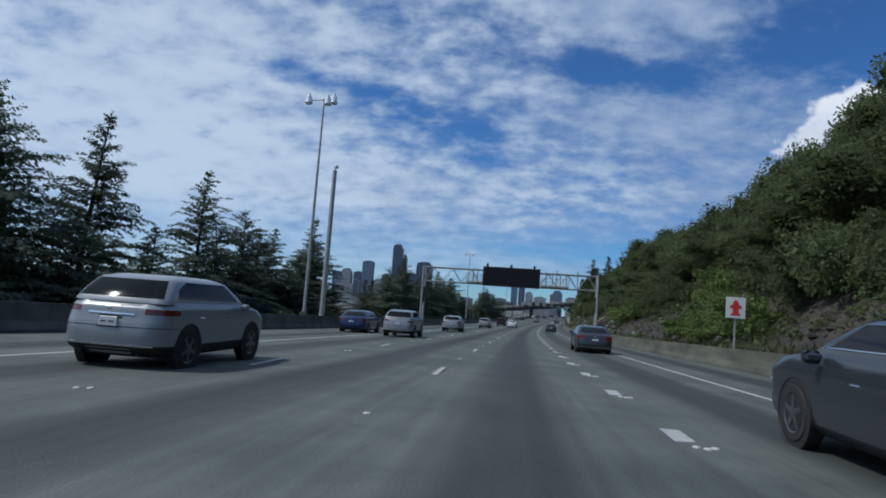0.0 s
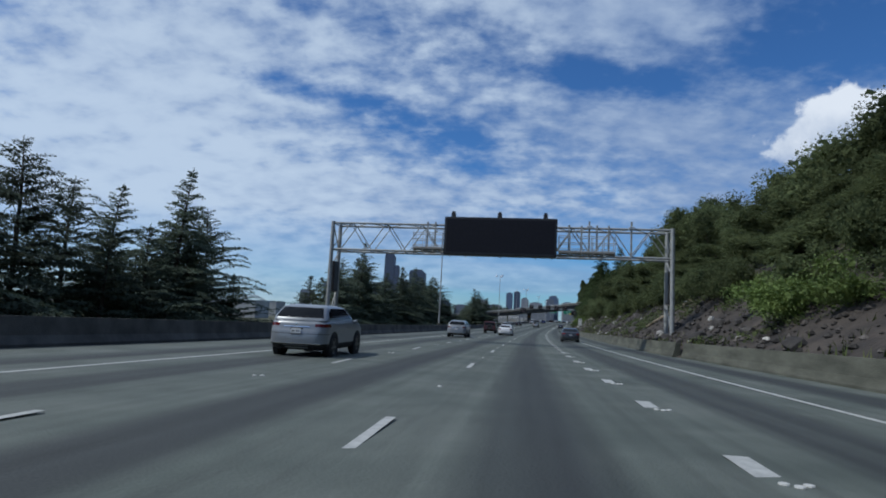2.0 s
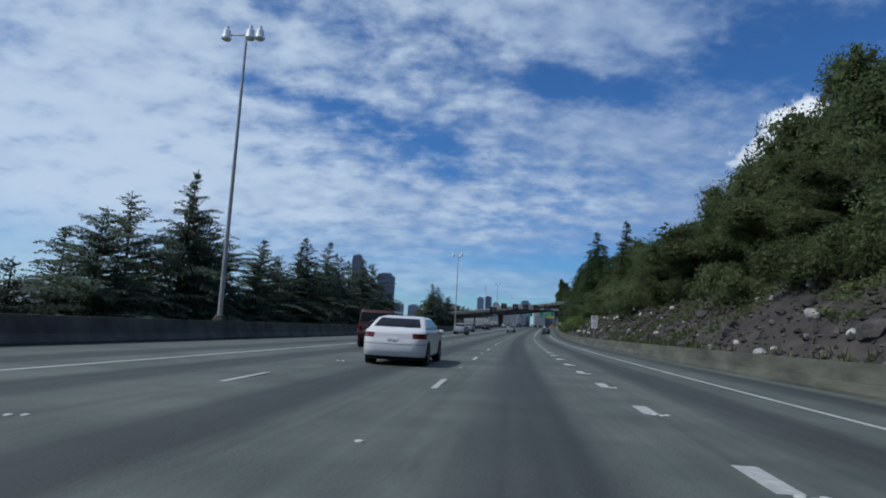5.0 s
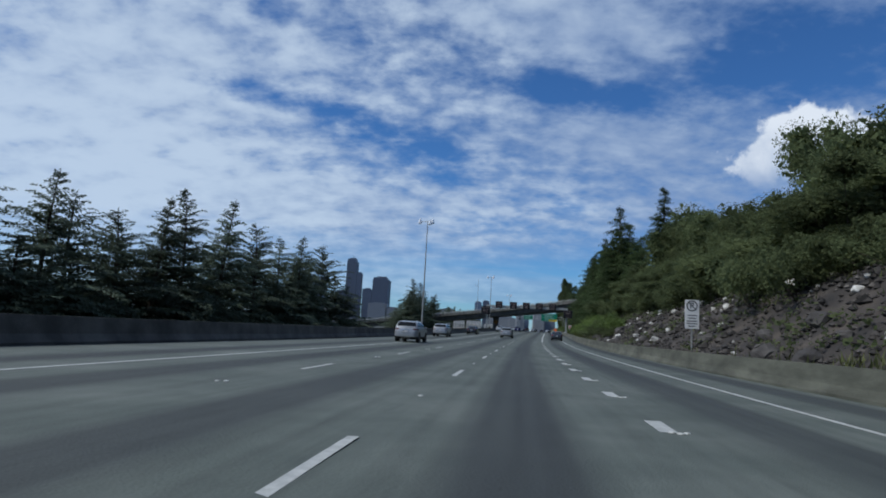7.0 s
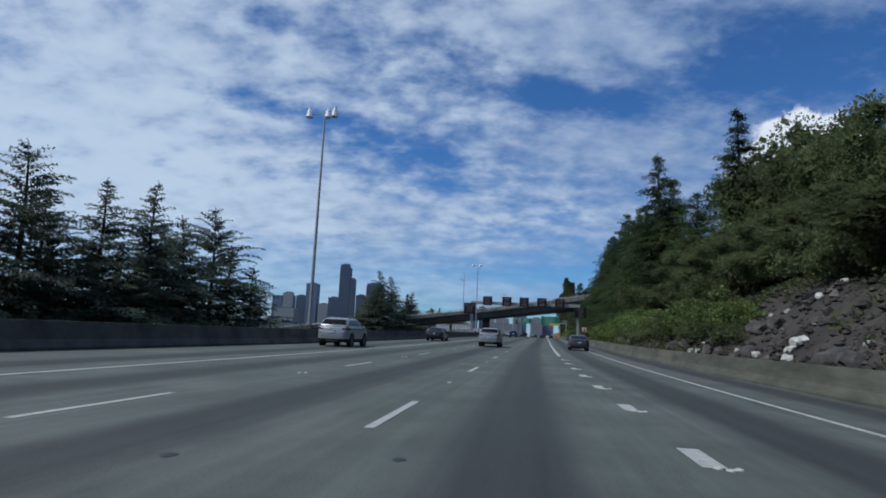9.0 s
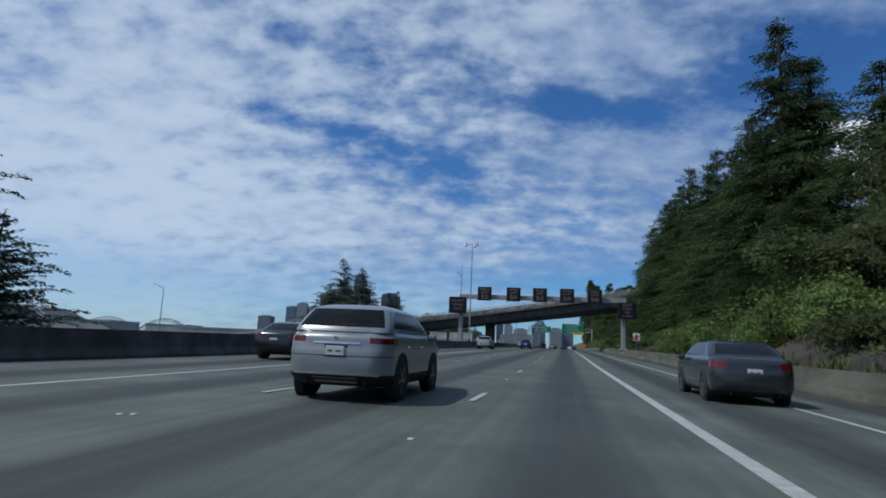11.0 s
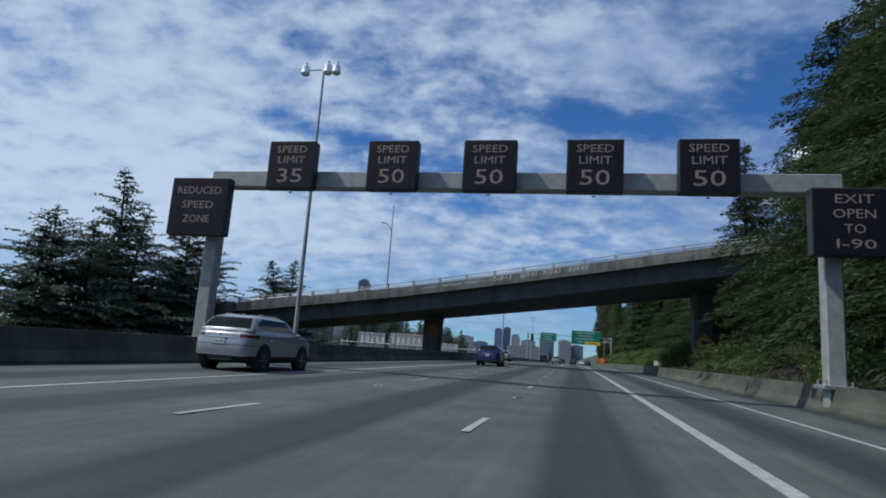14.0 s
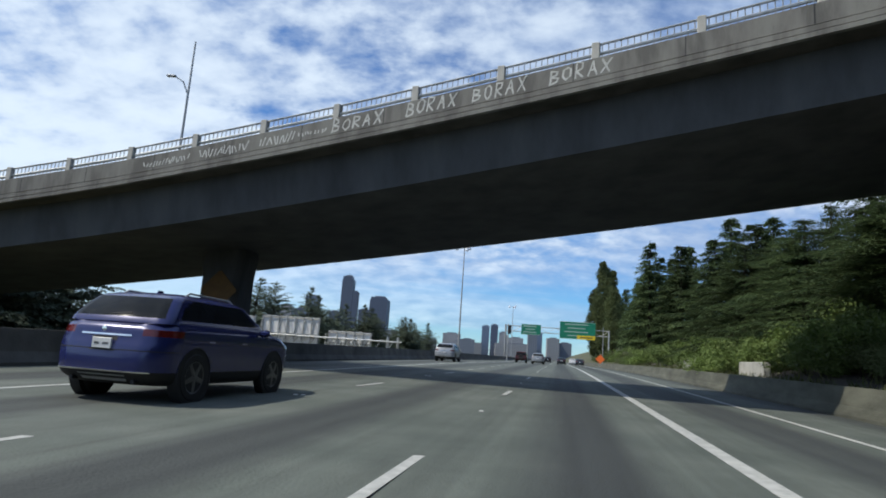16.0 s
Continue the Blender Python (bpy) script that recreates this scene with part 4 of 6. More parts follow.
def leafy(seed, radius, height, count, leaf, stem=True, lumps=9):
    """A broadleaved crown: leaves on the outside of several lumps, with a dim inside."""
    rng = np.random.default_rng(seed)
    cs = rng.normal(0, 1, (lumps, 3)) * np.array([radius * 0.48, radius * 0.48, height * 0.20]) + np.array([0, 0, height * 0.60])
    rs = rng.uniform(0.35, 0.62, lumps) * radius
    i = rng.integers(0, lumps, count)
    d = rng.normal(0, 1, (count, 3))
    d /= np.linalg.norm(d, axis=1)[:, None]
    p = cs[i] + d * (rs[i] * rng.uniform(0.72, 1.12, count))[:, None] * np.array([1, 1, 0.85])
    a = d + rng.normal(0, 0.7, (count, 3)) + np.array([0, 0, -0.25])
    a /= np.linalg.norm(a, axis=1)[:, None]
    s = np.cross(a, rng.normal(0, 1, (count, 3)))
    s /= np.linalg.norm(s, axis=1)[:, None]
    ln = leaf * rng.uniform(0.6, 1.3, count)[:, None]
    q = np.stack([p - a * ln * 0.5, p + s * ln * 0.36, p + a * ln * 0.6, p - s * ln * 0.36], 1).reshape(-1, 3)
    # larger leaves inside close the gaps
    m = count // 5
    j = rng.integers(0, lumps, m)
    p2 = cs[j] + rng.normal(0, 1, (m, 3)) * (rs[j] * 0.27)[:, None]
    a2, b2 = rng.normal(0, 1, (m, 3)), rng.normal(0, 1, (m, 3))
    a2 /= np.linalg.norm(a2, axis=1)[:, None]
    b2 /= np.linalg.norm(b2, axis=1)[:, None]
    k = radius * 0.085
    q2 = np.stack([p2 - a2 * k, p2 + b2 * k, p2 + a2 * k, p2 - b2 * k], 1).reshape(-1, 3)
    mb = Mesh()
    if stem:
        mb.path([(0, 0, -0.8), (0.05, 0, height * 0.3), (0.0, 0.08, height * 0.62)], [height * 0.022, height * 0.016, height * 0.008], 7)
    for c in cs[: 7 if stem else 4]:
        mb.tube((0.03, 0.02, height * 0.22 if stem else -0.3), c, 0.05 * radius / 3, 0.015, 5, False)
    return mb, np.concatenate([q, q2])


def poplars():
    """Tall narrow poplars far along the slope."""
    rng = np.random.default_rng(91)
    H, n, lumps = 30.0, 9000, 26
    zc = np.linspace(0.10, 0.95, lumps) * H
    rc = 2.9 * np.sin(np.linspace(0.55, 2.95, lumps)) ** 0.8 + 0.35
    i = rng.integers(0, lumps, n)
    d = rng.normal(0, 1, (n, 3))
    d /= np.linalg.norm(d, axis=1)[:, None]
    off = rng.normal(0, 0.45, (lumps, 2))
    p = np.stack([off[i, 0], off[i, 1], zc[i]], 1) + d * (rc[i] * rng.uniform(0.6, 1.08, n))[:, None]
    a = d * 0.5 + rng.normal(0, 0.4, (n, 3)) + np.array([0, 0, 0.7])
    a /= np.linalg.norm(a, axis=1)[:, None]
    s = np.cross(a, rng.normal(0, 1, (n, 3)))
    s /= np.linalg.norm(s, axis=1)[:, None]
    ln = rng.uniform(0.35, 0.8, n)[:, None]
    q = np.stack([p - a * ln * 0.5, p + s * ln * 0.33, p + a * ln * 0.6, p - s * ln * 0.33], 1).reshape(-1, 3)
    g = thing("poplar_tree", Matrix.Identity(4), "tall narrow green poplar on the far slope", "tree")
    part("trunk", Mesh().path([(0, 0, -1), (0, 0, H * 0.5), (0, 0, H * 0.93)], [0.4, 0.25, 0.05], 7), M_BARK, g)
    part("crown", soup(q, 4, "crown", [M_LEAF]), None, g)
    spots = [(s_, u_, (h_ - rise(s_, u_)) / H, 0) for s_, u_, h_ in ((600, 14.6, 37), (606, 17.2, 35), (588, 16.8, 27), (616, 12.6, 29))]
    plant([g], spots, "poplars on the far slope")


def leafy_tree(name, seed, radius, height, count, leaf, mat, label, category, stem=True):
    mb, V = leafy(seed, radius, height, count, leaf, stem)
    g = thing(name, Matrix.Identity(4), label, category)
    part("trunk" if stem else "stem", mb, M_BARK, g)
    part("crown", soup(V, 4, "crown", [mat]), None, g)
    return g


def plant(kinds, spots, group):
    """Sets copies of the model plants at (s, u, height factor, kind); the first of each kind is the model itself."""
    used = set()
    for s, u, k, i in spots:
        m = at(s, u, rise(s, u) - 0.2, (s * 73.7 + u * 31.1) % 360) @ Matrix.Diagonal((0.6 + 0.4 * k, 0.6 + 0.4 * k, k, 1))
        ob = kinds[i]
        if i in used:
            ob = copy_thing(ob, m)
            ob.matrix_basis = m
        else:
            used.add(i)
            ob.matrix_basis = m
        ob["group"] = group


def left_trees():
    H = 22.0
    kinds = [conifer("cedar_tree", 11 + i, H, sp, dr, gp, ba, M_NEEDLE, lab, 1.45, tl, tp, 1.0) for i, (sp, dr, gp, ba, tl, tp, lab) in enumerate((
        (11.6, 0.44, 0.78, 0.05, 0.8, 0.98, "dark drooping cedar with a bent leading shoot"),
        (12.0, 0.40, 0.82, 0.04, -0.5, 0.80, "broad dark cedar with long spreading limbs"),
        (11.4, 0.44, 0.72, 0.05, 0.3, 1.12, "dark narrow cedar with a thin spire"),
        (12.0, 0.42, 0.86, 0.04, 1.0, 0.88, "dark ragged cedar with gaps between its limbs")))]
    fill = [conifer("cedar_tree", 15 + i, H, sp, 0.34, 0.9, 0.04, M_NEEDLE, "small dark cedar among taller ones", 1.9, 0.3, tp, 1.0) for i, (sp, tp) in enumerate(((10.0, 0.8), (9.0, 1.0)))]
    tops = [(58, -43, 18, 1), (66, -45, 17, 3), (73.2, -43, 18.3, 1), (77, -47, 18.2, 0), (83, -43, 19.4, 2), (107.7, -44.8, 19.4, 0), (115, -46, 14.5, 3), (122.3, -45.8, 16.4, 1),
            (129, -47, 14.5, 3), (138.2, -49, 15.7, 0), (141.5, -43.4, 18.6, 2), (146, -46, 13, 3), (151.5, -44.3, 15.3, 1), (196.2, -41.6, 11.2, 1), (203, -43, 14.0, 3), (209.6, -41.6, 18.9, 2), (216, -43, 15.4, 0),
            (221.5, -43.5, 15.4, 3), (227, -45, 12.5, 1), (232.3, -42, 13.2, 0), (238, -44, 12.4, 3), (243.8, -43, 12.0, 1), (249.2, -43.1, 14.8, 2), (255.3, -42.7, 16.7, 0), (263.3, -43, 17.4, 2), (268, -46, 13, 3),
            (274.3, -42.6, 16.0, 3), (280, -45.5, 12.8, 1), (284.6, -43.6, 15.4, 2), (291.8, -43.2, 16.2, 2), (297, -46, 13, 1), (300.5, -44, 14, 3), (307.5, -44.4, 16.8, 1), (379, -41.7, 10.6, 1), (386.7, -41.4, 16.2, 2), (391, -44, 13.0, 3), (396, -41.4, 15.6, 2), (402, -43, 11.5, 1),
            (415.3, -40.5, 11.6, 0), (422.8, -41.6, 12.8, 2), (457, -42, 9.3, 0), (464, -42, 9.5, 1), (473.3, -42, 10.2, 2), (483, -42, 7.2, 3), (492, -43, 8, 0), (507, -42, 9.4, 2), (520, -44, 8, 1), (545, -44, 9, 0), (570, -46, 8, 1)]
    rnd = random.Random(3)
    for s0, s1 in ((52, 98), (102, 156), (192, 314), (378, 428), (450, 575)):
        s = s0
        while s < s1:
            tops.append((s, rnd.uniform(-50, -40), rnd.uniform(5.0, 10.5), 4 + rnd.randrange(2)))
            s += rnd.uniform(3.2, 5.4)
    spots = [(s, u, (h - rise(s, u) + 0.2) / H, i) for s, u, h, i in tops]
    plant(kinds + fill, spots, "cedars beside the motorway")


def right_trees():
    H = 26.0
    kinds = [conifer("fir_tree", 31 + i, H, sp, dr, gp, ba, M_FIR, lab, 1.15, 0.1, tp, 0.45) for i, (sp, dr, gp, ba, tp, lab) in enumerate((
        (8.4, 0.42, 0.66, 0.03, 0.85, "tall dense green fir on the slope"),
        (9.4, 0.46, 0.64, 0.02, 0.78, "broad green fir with sweeping low limbs"),
        (7.0, 0.40, 0.70, 0.04, 0.92, "narrow open fir with a thin top")))]
    tops = [(330.4, 18.6, 31.4, 0), (335, 17.2, 24, 1), (329, 20.5, 27, 1), (310, 25, 31.5, 2), (315, 29, 27, 0), (322, 22, 23, 1), (338, 21, 24, 2), (344, 18.0, 22, 1), (354, 17.5, 25, 0), (349, 23, 26, 1), (361, 20, 29, 0), (366, 15.4, 23, 1), (373, 19, 30, 0),
            (380, 26, 27, 1), (386, 30, 30, 0), (391, 31, 24, 1), (397, 33, 27, 2), (413.5, 18.8, 28.0, 2), (424, 24, 17, 1), (433, 18.5, 13, 1), (440, 24, 17, 0), (449, 20, 17, 1), (458, 25, 20, 0), (446, 32, 20, 2), (468, 20, 19, 1), (476, 24, 24, 0),
            (489, 20, 22, 1), (500, 16.2, 24.6, 2), (500, 23, 24, 0), (513, 20, 24, 2), (525, 24, 26, 0), (545, 21, 25, 1), (570, 22, 26, 0), (640, 26, 32, 1), (680, 27, 33, 0), (302, 31, 25, 1), (318, 15.5, 12, 1), (328, 15.4, 13, 2), (336, 15.6, 16, 1), (345, 15.4, 17, 2), (355, 15.4, 16, 1), (362, 15.4, 18, 1), (372, 16.0, 21, 1), (378, 16.2, 22, 1), (383, 16.6, 26, 1), (389, 20.4, 25, 1), (384, 20, 30, 0),
            (406, 19.5, 12, 1), (411, 15.4, 10, 1), (418, 17, 13, 2), (426, 16.4, 12, 1), (437, 15.2, 12, 1)]
    far = [conifer("fir_tree", 35 + i, H, sp, 0.28, 0.7, 0.03, M_FIR, "green fir farther along the slope", 2.0, 0.1) for i, sp in enumerate((7.6, 8.6, 6.4))]
    plant(kinds + far, [(s, u, (h - rise(s, u) + 0.2) / H, i + (3 if s > 440 or u > 26 else 0)) for s, u, h, i in tops], "firs on the slope")


RIDGE = ((79, 98, 110, 134, 150, 165, 174, 186, 202, 216, 228, 242, 255, 264, 281, 297, 312), (16.6, 15.8, 14.6, 14.8, 14.6, 13.0, 15.4, 18.0, 18.6, 17.0, 15.2, 14.8, 13.6, 13.2, 15.6, 18.0, 18.5))

RIDGE_BACK = ((100, 127, 144, 169, 187, 197, 211, 230, 242, 251, 270, 286, 296, 312), (16.3, 15.0, 13.6, 14.4, 12.4, 15.2, 17.6, 17.0, 15.6, 13.8, 13.0, 12.6, 13.6, 14.4))


def slope_trees():
    trees = [leafy_tree("broadleaf_tree", 51 + i, r, h, n, 0.25 if n < 7000 else 0.18, M_LEAF, lab, "tree") for i, (r, h, n, lab) in enumerate((
        (4.4, 10.0, 13000, "green broadleaved tree on the slope"), (3.8, 9.5, 12000, "dark green rounded tree on the slope"), (4.8, 10.5, 14000, "large green spreading tree on the slope"),
        (4.4, 10.0, 5200, "green tree farther up the slope"), (4.0, 10.0, 5000, "dark green tree farther up the slope"), (4.8, 10.5, 5600, "spreading tree farther up the slope")))]
    rnd = random.Random(8)
    spots = []
    for row, (u0, step) in enumerate(((16.5, 5.2), (22, 5.6), (28.5, 6.5), (37, 8.0))):
        s = 34.0 + row
        while s < 318:
            u = u0 + rnd.uniform(-1.6, 1.8) + (2.6 if row == 0 and s < 125 else 0.0)
            goal = np.interp(s, *(RIDGE_BACK if row == 3 else RIDGE)) * (1.0 if row > 1 else 0.80) * (u + 0.6) / 20.0 + rnd.uniform(-1.4, 0.5)
            k = max((goal - rise(s, u)) / 12.6, 0.24)
            if row == 0 and rnd.random() < 0.25:
                s += step
                continue
            spots.append((s, u, min(k, 1.35), rnd.randrange(3) + (3 if row > 1 else 0)))
            s += step * rnd.uniform(0.75, 1.25)
    spots += [(287, 43.2, 1.52, 5), (291, 38.5, 0.85, 4), (282, 44, 1.1, 3), (190, 29, 1.12, 2), (195, 31, 1.0, 1)]
    plant(trees, spots, "trees on the slope")
    shrubs = [leafy_tree("shrub", 61 + i, 1.7, 2.2, 2600, 0.125, m, lab, "shrub", False) for i, (m, lab) in enumerate(((M_LEAF, "dark green shrub on the stony slope"), (M_WEED, "bright green leafy shrub beside the barrier"), (M_WEED, "light green weeds behind the barrier")))]
    spots = []
    for _ in range(70):
        s = rnd.uniform(45, 300)
        spots.append((s, rnd.uniform(13.0, 16.5), rnd.uniform(0.7, 1.35), 0))
    for s0, s1, n, lo, hi in ((60.5, 63, 3, 10.4, 11.4), (64, 76, 7, 10.2, 13.0), (75, 81, 4, 13.8, 15.5), (30, 52, 8, 9.8, 14), (98, 118, 5, 11, 13.5), (262, 300, 22, 9.4, 12), (300, 344, 40, 9.8, 13.0), (357, 395, 12, 9.8, 12.5), (396, 408, 14, 10.5, 16), (408, 470, 48, 9.5, 14.5), (470, 560, 26, 9.2, 13)):
        for _ in range(n):
            spots.append((rnd.uniform(s0, s1), rnd.uniform(lo, hi), rnd.uniform(0.4, 0.80) * (1.25 if s0 == 300 else 1.0), rnd.choice((1, 2) if s0 in (60.5, 64, 75, 300, 408) else (1, 2, 0, 0))))
    for _ in range(8):
        spots.append((rnd.uniform(414.8, 421), rnd.uniform(8.9, 9.7) + 0.6 * rnd.random(), rnd.uniform(0.35, 0.62), rnd.choice((1, 2))))
    for _ in range(12):
        spots.append((rnd.uniform(403.5, 411), rnd.uniform(10.2, 13.0), rnd.uniform(0.7, 1.0), rnd.choice((1, 2))))
    plant(shrubs, spots, "shrubs on the slope")


markings(ROAD)
message_gantry()
speed_gantry()
lamp_post()
bridge()
left_trees()
right_trees()
poplars()
slope_trees()


# ---------------------------------------------------------------- cars
NR, NC, NS = 10, 6, 24      # points across the tail, round a corner and along a side


def car_ring(z, y0, y1, w, r0, r1, bow=0.05):
    """One level of a car's skin seen from above: tail, right side, nose, left side."""
    pts = []
    def corner(cx, cy, r, rx, a0):
        for i in range(NC):
            a = radians(a0 + 90 * (i + 0.5) / NC)
            pts.append((cx + rx * math.cos(a), cy + r * math.sin(a), z))
    a0, a1 = min(w * 0.55, r0 * 1.15), min(w * 0.55, r1 * 1.3)
    for i in range(NR + 1):
        x = -(w - a0) + 2 * (w - a0) * i / NR
        pts.append((x, y0 - bow * (1 - (x / w) ** 2) + bow * (1 - ((w - a0) / w) ** 2), z))
    corner(w - a0, y0 + r0, r0, a0, -90)
    for i in range(NS + 1):
        pts.append((w, y0 + r0 + (y1 - y0 - r0 - r1) * i / NS, z))
    corner(w - a1, y1 - r1, r1, a1, 0)
    for i in range(NR + 1):
        x = (w - a1) - 2 * (w - a1) * i / NR
        pts.append((x, y1 + bow * (1 - (x / w) ** 2) - bow * (1 - ((w - a1) / w) ** 2), z))
    corner(-w + a1, y1 - r1, r1, a1, 90)
    for i in range(NS + 1):
        pts.append((-w, y1 - r1 - (y1 - y0 - r0 - r1) * i / NS, z))
    corner(-w + a0, y0 + r0, r0, a0, 180)
    return pts


CARS = {
    # length, width, height, clearance, belt; rear glass foot and top, screen top and foot; deck; wheel base and radius
    "suv": dict(L=4.60, W=1.88, H=1.67, c=0.24, belt=1.10, nose=0.80, hood=1.00, rb=-2.13, rt=-1.66, ft=0.30, fb=1.12, deck=1.16, wb=2.70, wr=0.375, tw=0.73),
    "sedan": dict(L=4.88, W=1.85, H=1.47, c=0.17, belt=0.96, nose=0.72, hood=0.92, rb=-1.95, rt=-1.16, ft=0.36, fb=1.24, deck=1.05, wb=2.86, wr=0.335, tw=0.74),
    "jeep": dict(L=4.20, W=1.86, H=1.84, c=0.36, belt=1.14, nose=1.04, hood=1.12, rb=-2.03, rt=-1.96, ft=0.48, fb=0.78, deck=1.12, wb=2.60, wr=0.40, tw=0.90),
}


def car(kind, name, paint, m, label, lit=False, rails=False, chrome=True, brake=False):
    d = CARS[kind]
    L2, w, box_ = d["L"] / 2, d["W"] / 2, kind == "jeep"
    c, belt, deck, H = d["c"], d["belt"], d["deck"], d["H"]
    g = thing(name, m, label, "car", "cars on the motorway")
    rr = 0.10 if box_ else 0.36
    k0 = 0.0 if box_ else 1.0
    # levels of the lower body: height, tail, nose, half width, corner radii
    lev = [(c, -L2 + 0.30, L2 - 0.42, w * 0.84, rr, 0.4), (c + 0.05, -L2 + 0.17, L2 - 0.22, w * 0.93, rr, 0.4), (c + 0.12, -L2 + 0.06, L2 - 0.08, w * 0.965, rr, 0.45)]
    zt = deck - 0.34
    lev += [(c + 0.21, -L2 + 0.005, L2 - 0.02, w * 0.985, rr, 0.5), (c + 0.31, -L2 - 0.005, L2 - 0.005, w * 0.99, rr, 0.5), (zt - 0.02, -L2, L2, w * 0.992, rr, 0.5), (zt + 0.03, -L2 + 0.02, L2 - 0.01, w * 0.996, rr, 0.5)]
    for f in (0.0, 0.33, 0.66, 1.0):       # the band of the tail lights
        lev.append((zt + 0.10 + 0.15 * f, -L2 + 0.045 + k0 * 0.03 * f, L2 - 0.04 - 0.30 * f, w * (1.0 - 0.012 * f), rr, 0.5))
    lev += [(deck - 0.05, -L2 + 0.06 + k0 * 0.05, max(d["fb"] + 0.62, L2 - 0.75), w * 0.975, rr, 0.5), (deck - 0.015, -L2 + 0.07 + k0 * 0.08, d["fb"] + 0.32, w * 0.955, rr, 0.45)]
    nb = len(lev)
    # levels of the cabin
    zc = max(deck, belt) + 0.005
    wb_, wt = w * (0.95 if box_ else 0.94), w * d["tw"]
    tl = [0.0, 0.08, 0.16, 0.30, 0.44, 0.58, 0.70, 0.80, 0.88, 0.94, 0.98, 1.0]
    for t in tl:
        e = max(0.0, (t - 0.78) / 0.22) ** 2.2
        y0 = d["rb"] + (d["rt"] - d["rb"]) * t ** (1.15 if kind == "sedan" else 1.3) + e * (0.08 if box_ else 0.30)
        y1 = d["fb"] + (d["ft"] - d["fb"]) * t ** 1.05 - e * (0.05 if box_ else 0.26)
        lev.append((zc + (H - zc) * (t - 0.0), y0, y1, wb_ + (wt - wb_) * t ** 1.3 - e * (0.06 if box_ else 0.17), 0.10 if box_ else 0.20, 0.12 if box_ else 0.24))
    rings = [car_ring(*q, 0.015 if box_ else 0.10 if i < nb else 0.11) for i, q in enumerate(lev)]
    n = len(rings[0])
    # columns: tail, corner, side, corner, nose ...
    S0 = NR + NC
    side_r = lambda f: S0 + 1 + int(round(f * NS))
    mirror = lambda j: (NR - 1 - j) % n

    def pick(k, j):
        j = j % n
        if k < nb:
            if (8 if kind == "suv" else 7) <= k <= 9 and not box_:
                lo_in = NR + 1
                if lo_in <= j <= S0 + 1:
                    return "tail_light_r"
                if lo_in <= mirror(j) <= S0 + 1:
                    return "tail_light_l"
            if k <= (2 if kind == "suv" else 1):
                return "lower_trim"
            return "body"
        t0 = k - nb
        if 2 <= t0 <= 7:
            rear_to = 3 if kind == "suv" else 2
            if t0 <= 6 and (j < NR + rear_to or mirror(j) < NR + rear_to and mirror(j) >= 0):
                return "rear_window"
            f0 = S0 + NS + 1 + NC - 2
            if f0 <= j <= f0 + NR + 4:
                return "windscreen"
            for jj, sd in ((j, "r"), (mirror(j), "l")):
                q = jj - S0 - 1
                if t0 <= 6:
                    cuts = ((1, 6), (7, 13), (14, 22)) if kind == "suv" else ((2, 3), (4, 12), (13, 22)) if kind == "sedan" else ((1, 8), (9, 15), (17, 22))
                    for i, (q0, q1) in enumerate(cuts):
                        if kind == "suv" and i == 0:
                            q0 = 1 + max(0, (t0 - 4))
                        if q0 <= q <= q1:
                            return "side_window_%s%d" % (sd, i)
        return "body"

    groups = {}
    for k in range(len(rings) - 1):
        for j in range(n):
            groups.setdefault(pick(k, j), []).append((k, j))
    for key, cells in groups.items():
        mb, seen = Mesh(), {}
        def vid(k, j):
            if (k, j) not in seen:
                seen[(k, j)] = len(mb.v)
                mb.v.append(rings[k][j])
            return seen[(k, j)]
        for k, j in cells:
            mb.f.append((vid(k, j), vid(k, (j + 1) % n), vid(k + 1, (j + 1) % n), vid(k + 1, j)))
        if key == "body":
            top = len(rings) - 1
            mb.f.append(tuple(vid(top, j) for j in range(n)))
        if key == "lower_trim":
            mb.f.append(tuple(vid(0, j) for j in range(n - 1, -1, -1)))
        base = "tail_light" if key.startswith("tail") else "side_window" if key.startswith("side") else key
        mat = paint if base == "body" else M_WELL if base == "lower_trim" else (M_TAIL_LIT if brake else M_TAIL) if base == "tail_light" else M_GLASS
        part(base, mb, mat, g, ("red tail light, lit" if brake else "dark red tail light") if base == "tail_light" else "", True)

    def skin(z):
        """Outline of the lower body at height z."""
        for a, b in zip(range(nb - 1), range(1, nb)):
            if lev[a][0] <= z <= lev[b][0]:
                f = (z - lev[a][0]) / (lev[b][0] - lev[a][0])
                return [tuple(p + (q - p) * f for p, q in zip(u, v)) for u, v in zip(rings[a], rings[b])]
        return rings[nb - 1]

    def band(name_, z0, z1, j0, j1, mat, out=0.010, parent=g):
        """A thin strip laid on the body between two heights and two columns."""
        mb = Mesh()
        rows = []
        for z, o in ((z0, -0.01), (z0, out), (z1, out), (z1, -0.01)):
            row = []
            ring = skin(z)
            for j in range(j0, j1 + 1):
                p, a, b = ring[j % n], ring[(j - 1) % n], ring[(j + 1) % n]
                tx, ty = b[0] - a[0], b[1] - a[1]
                ln = math.hypot(tx, ty) or 1.0
                row.append((p[0] + ty / ln * o, p[1] - tx / ln * o, z))
            rows.append(row)
        q = len(rows[0])
        mb.add([p for r in rows for p in r], [(k * q + i, k * q + i + 1, (k + 1) * q + i + 1, (k + 1) * q + i) for k in range(3) for i in range(q - 1)])
        return part(name_, mb, mat, parent)

    yb = -L2
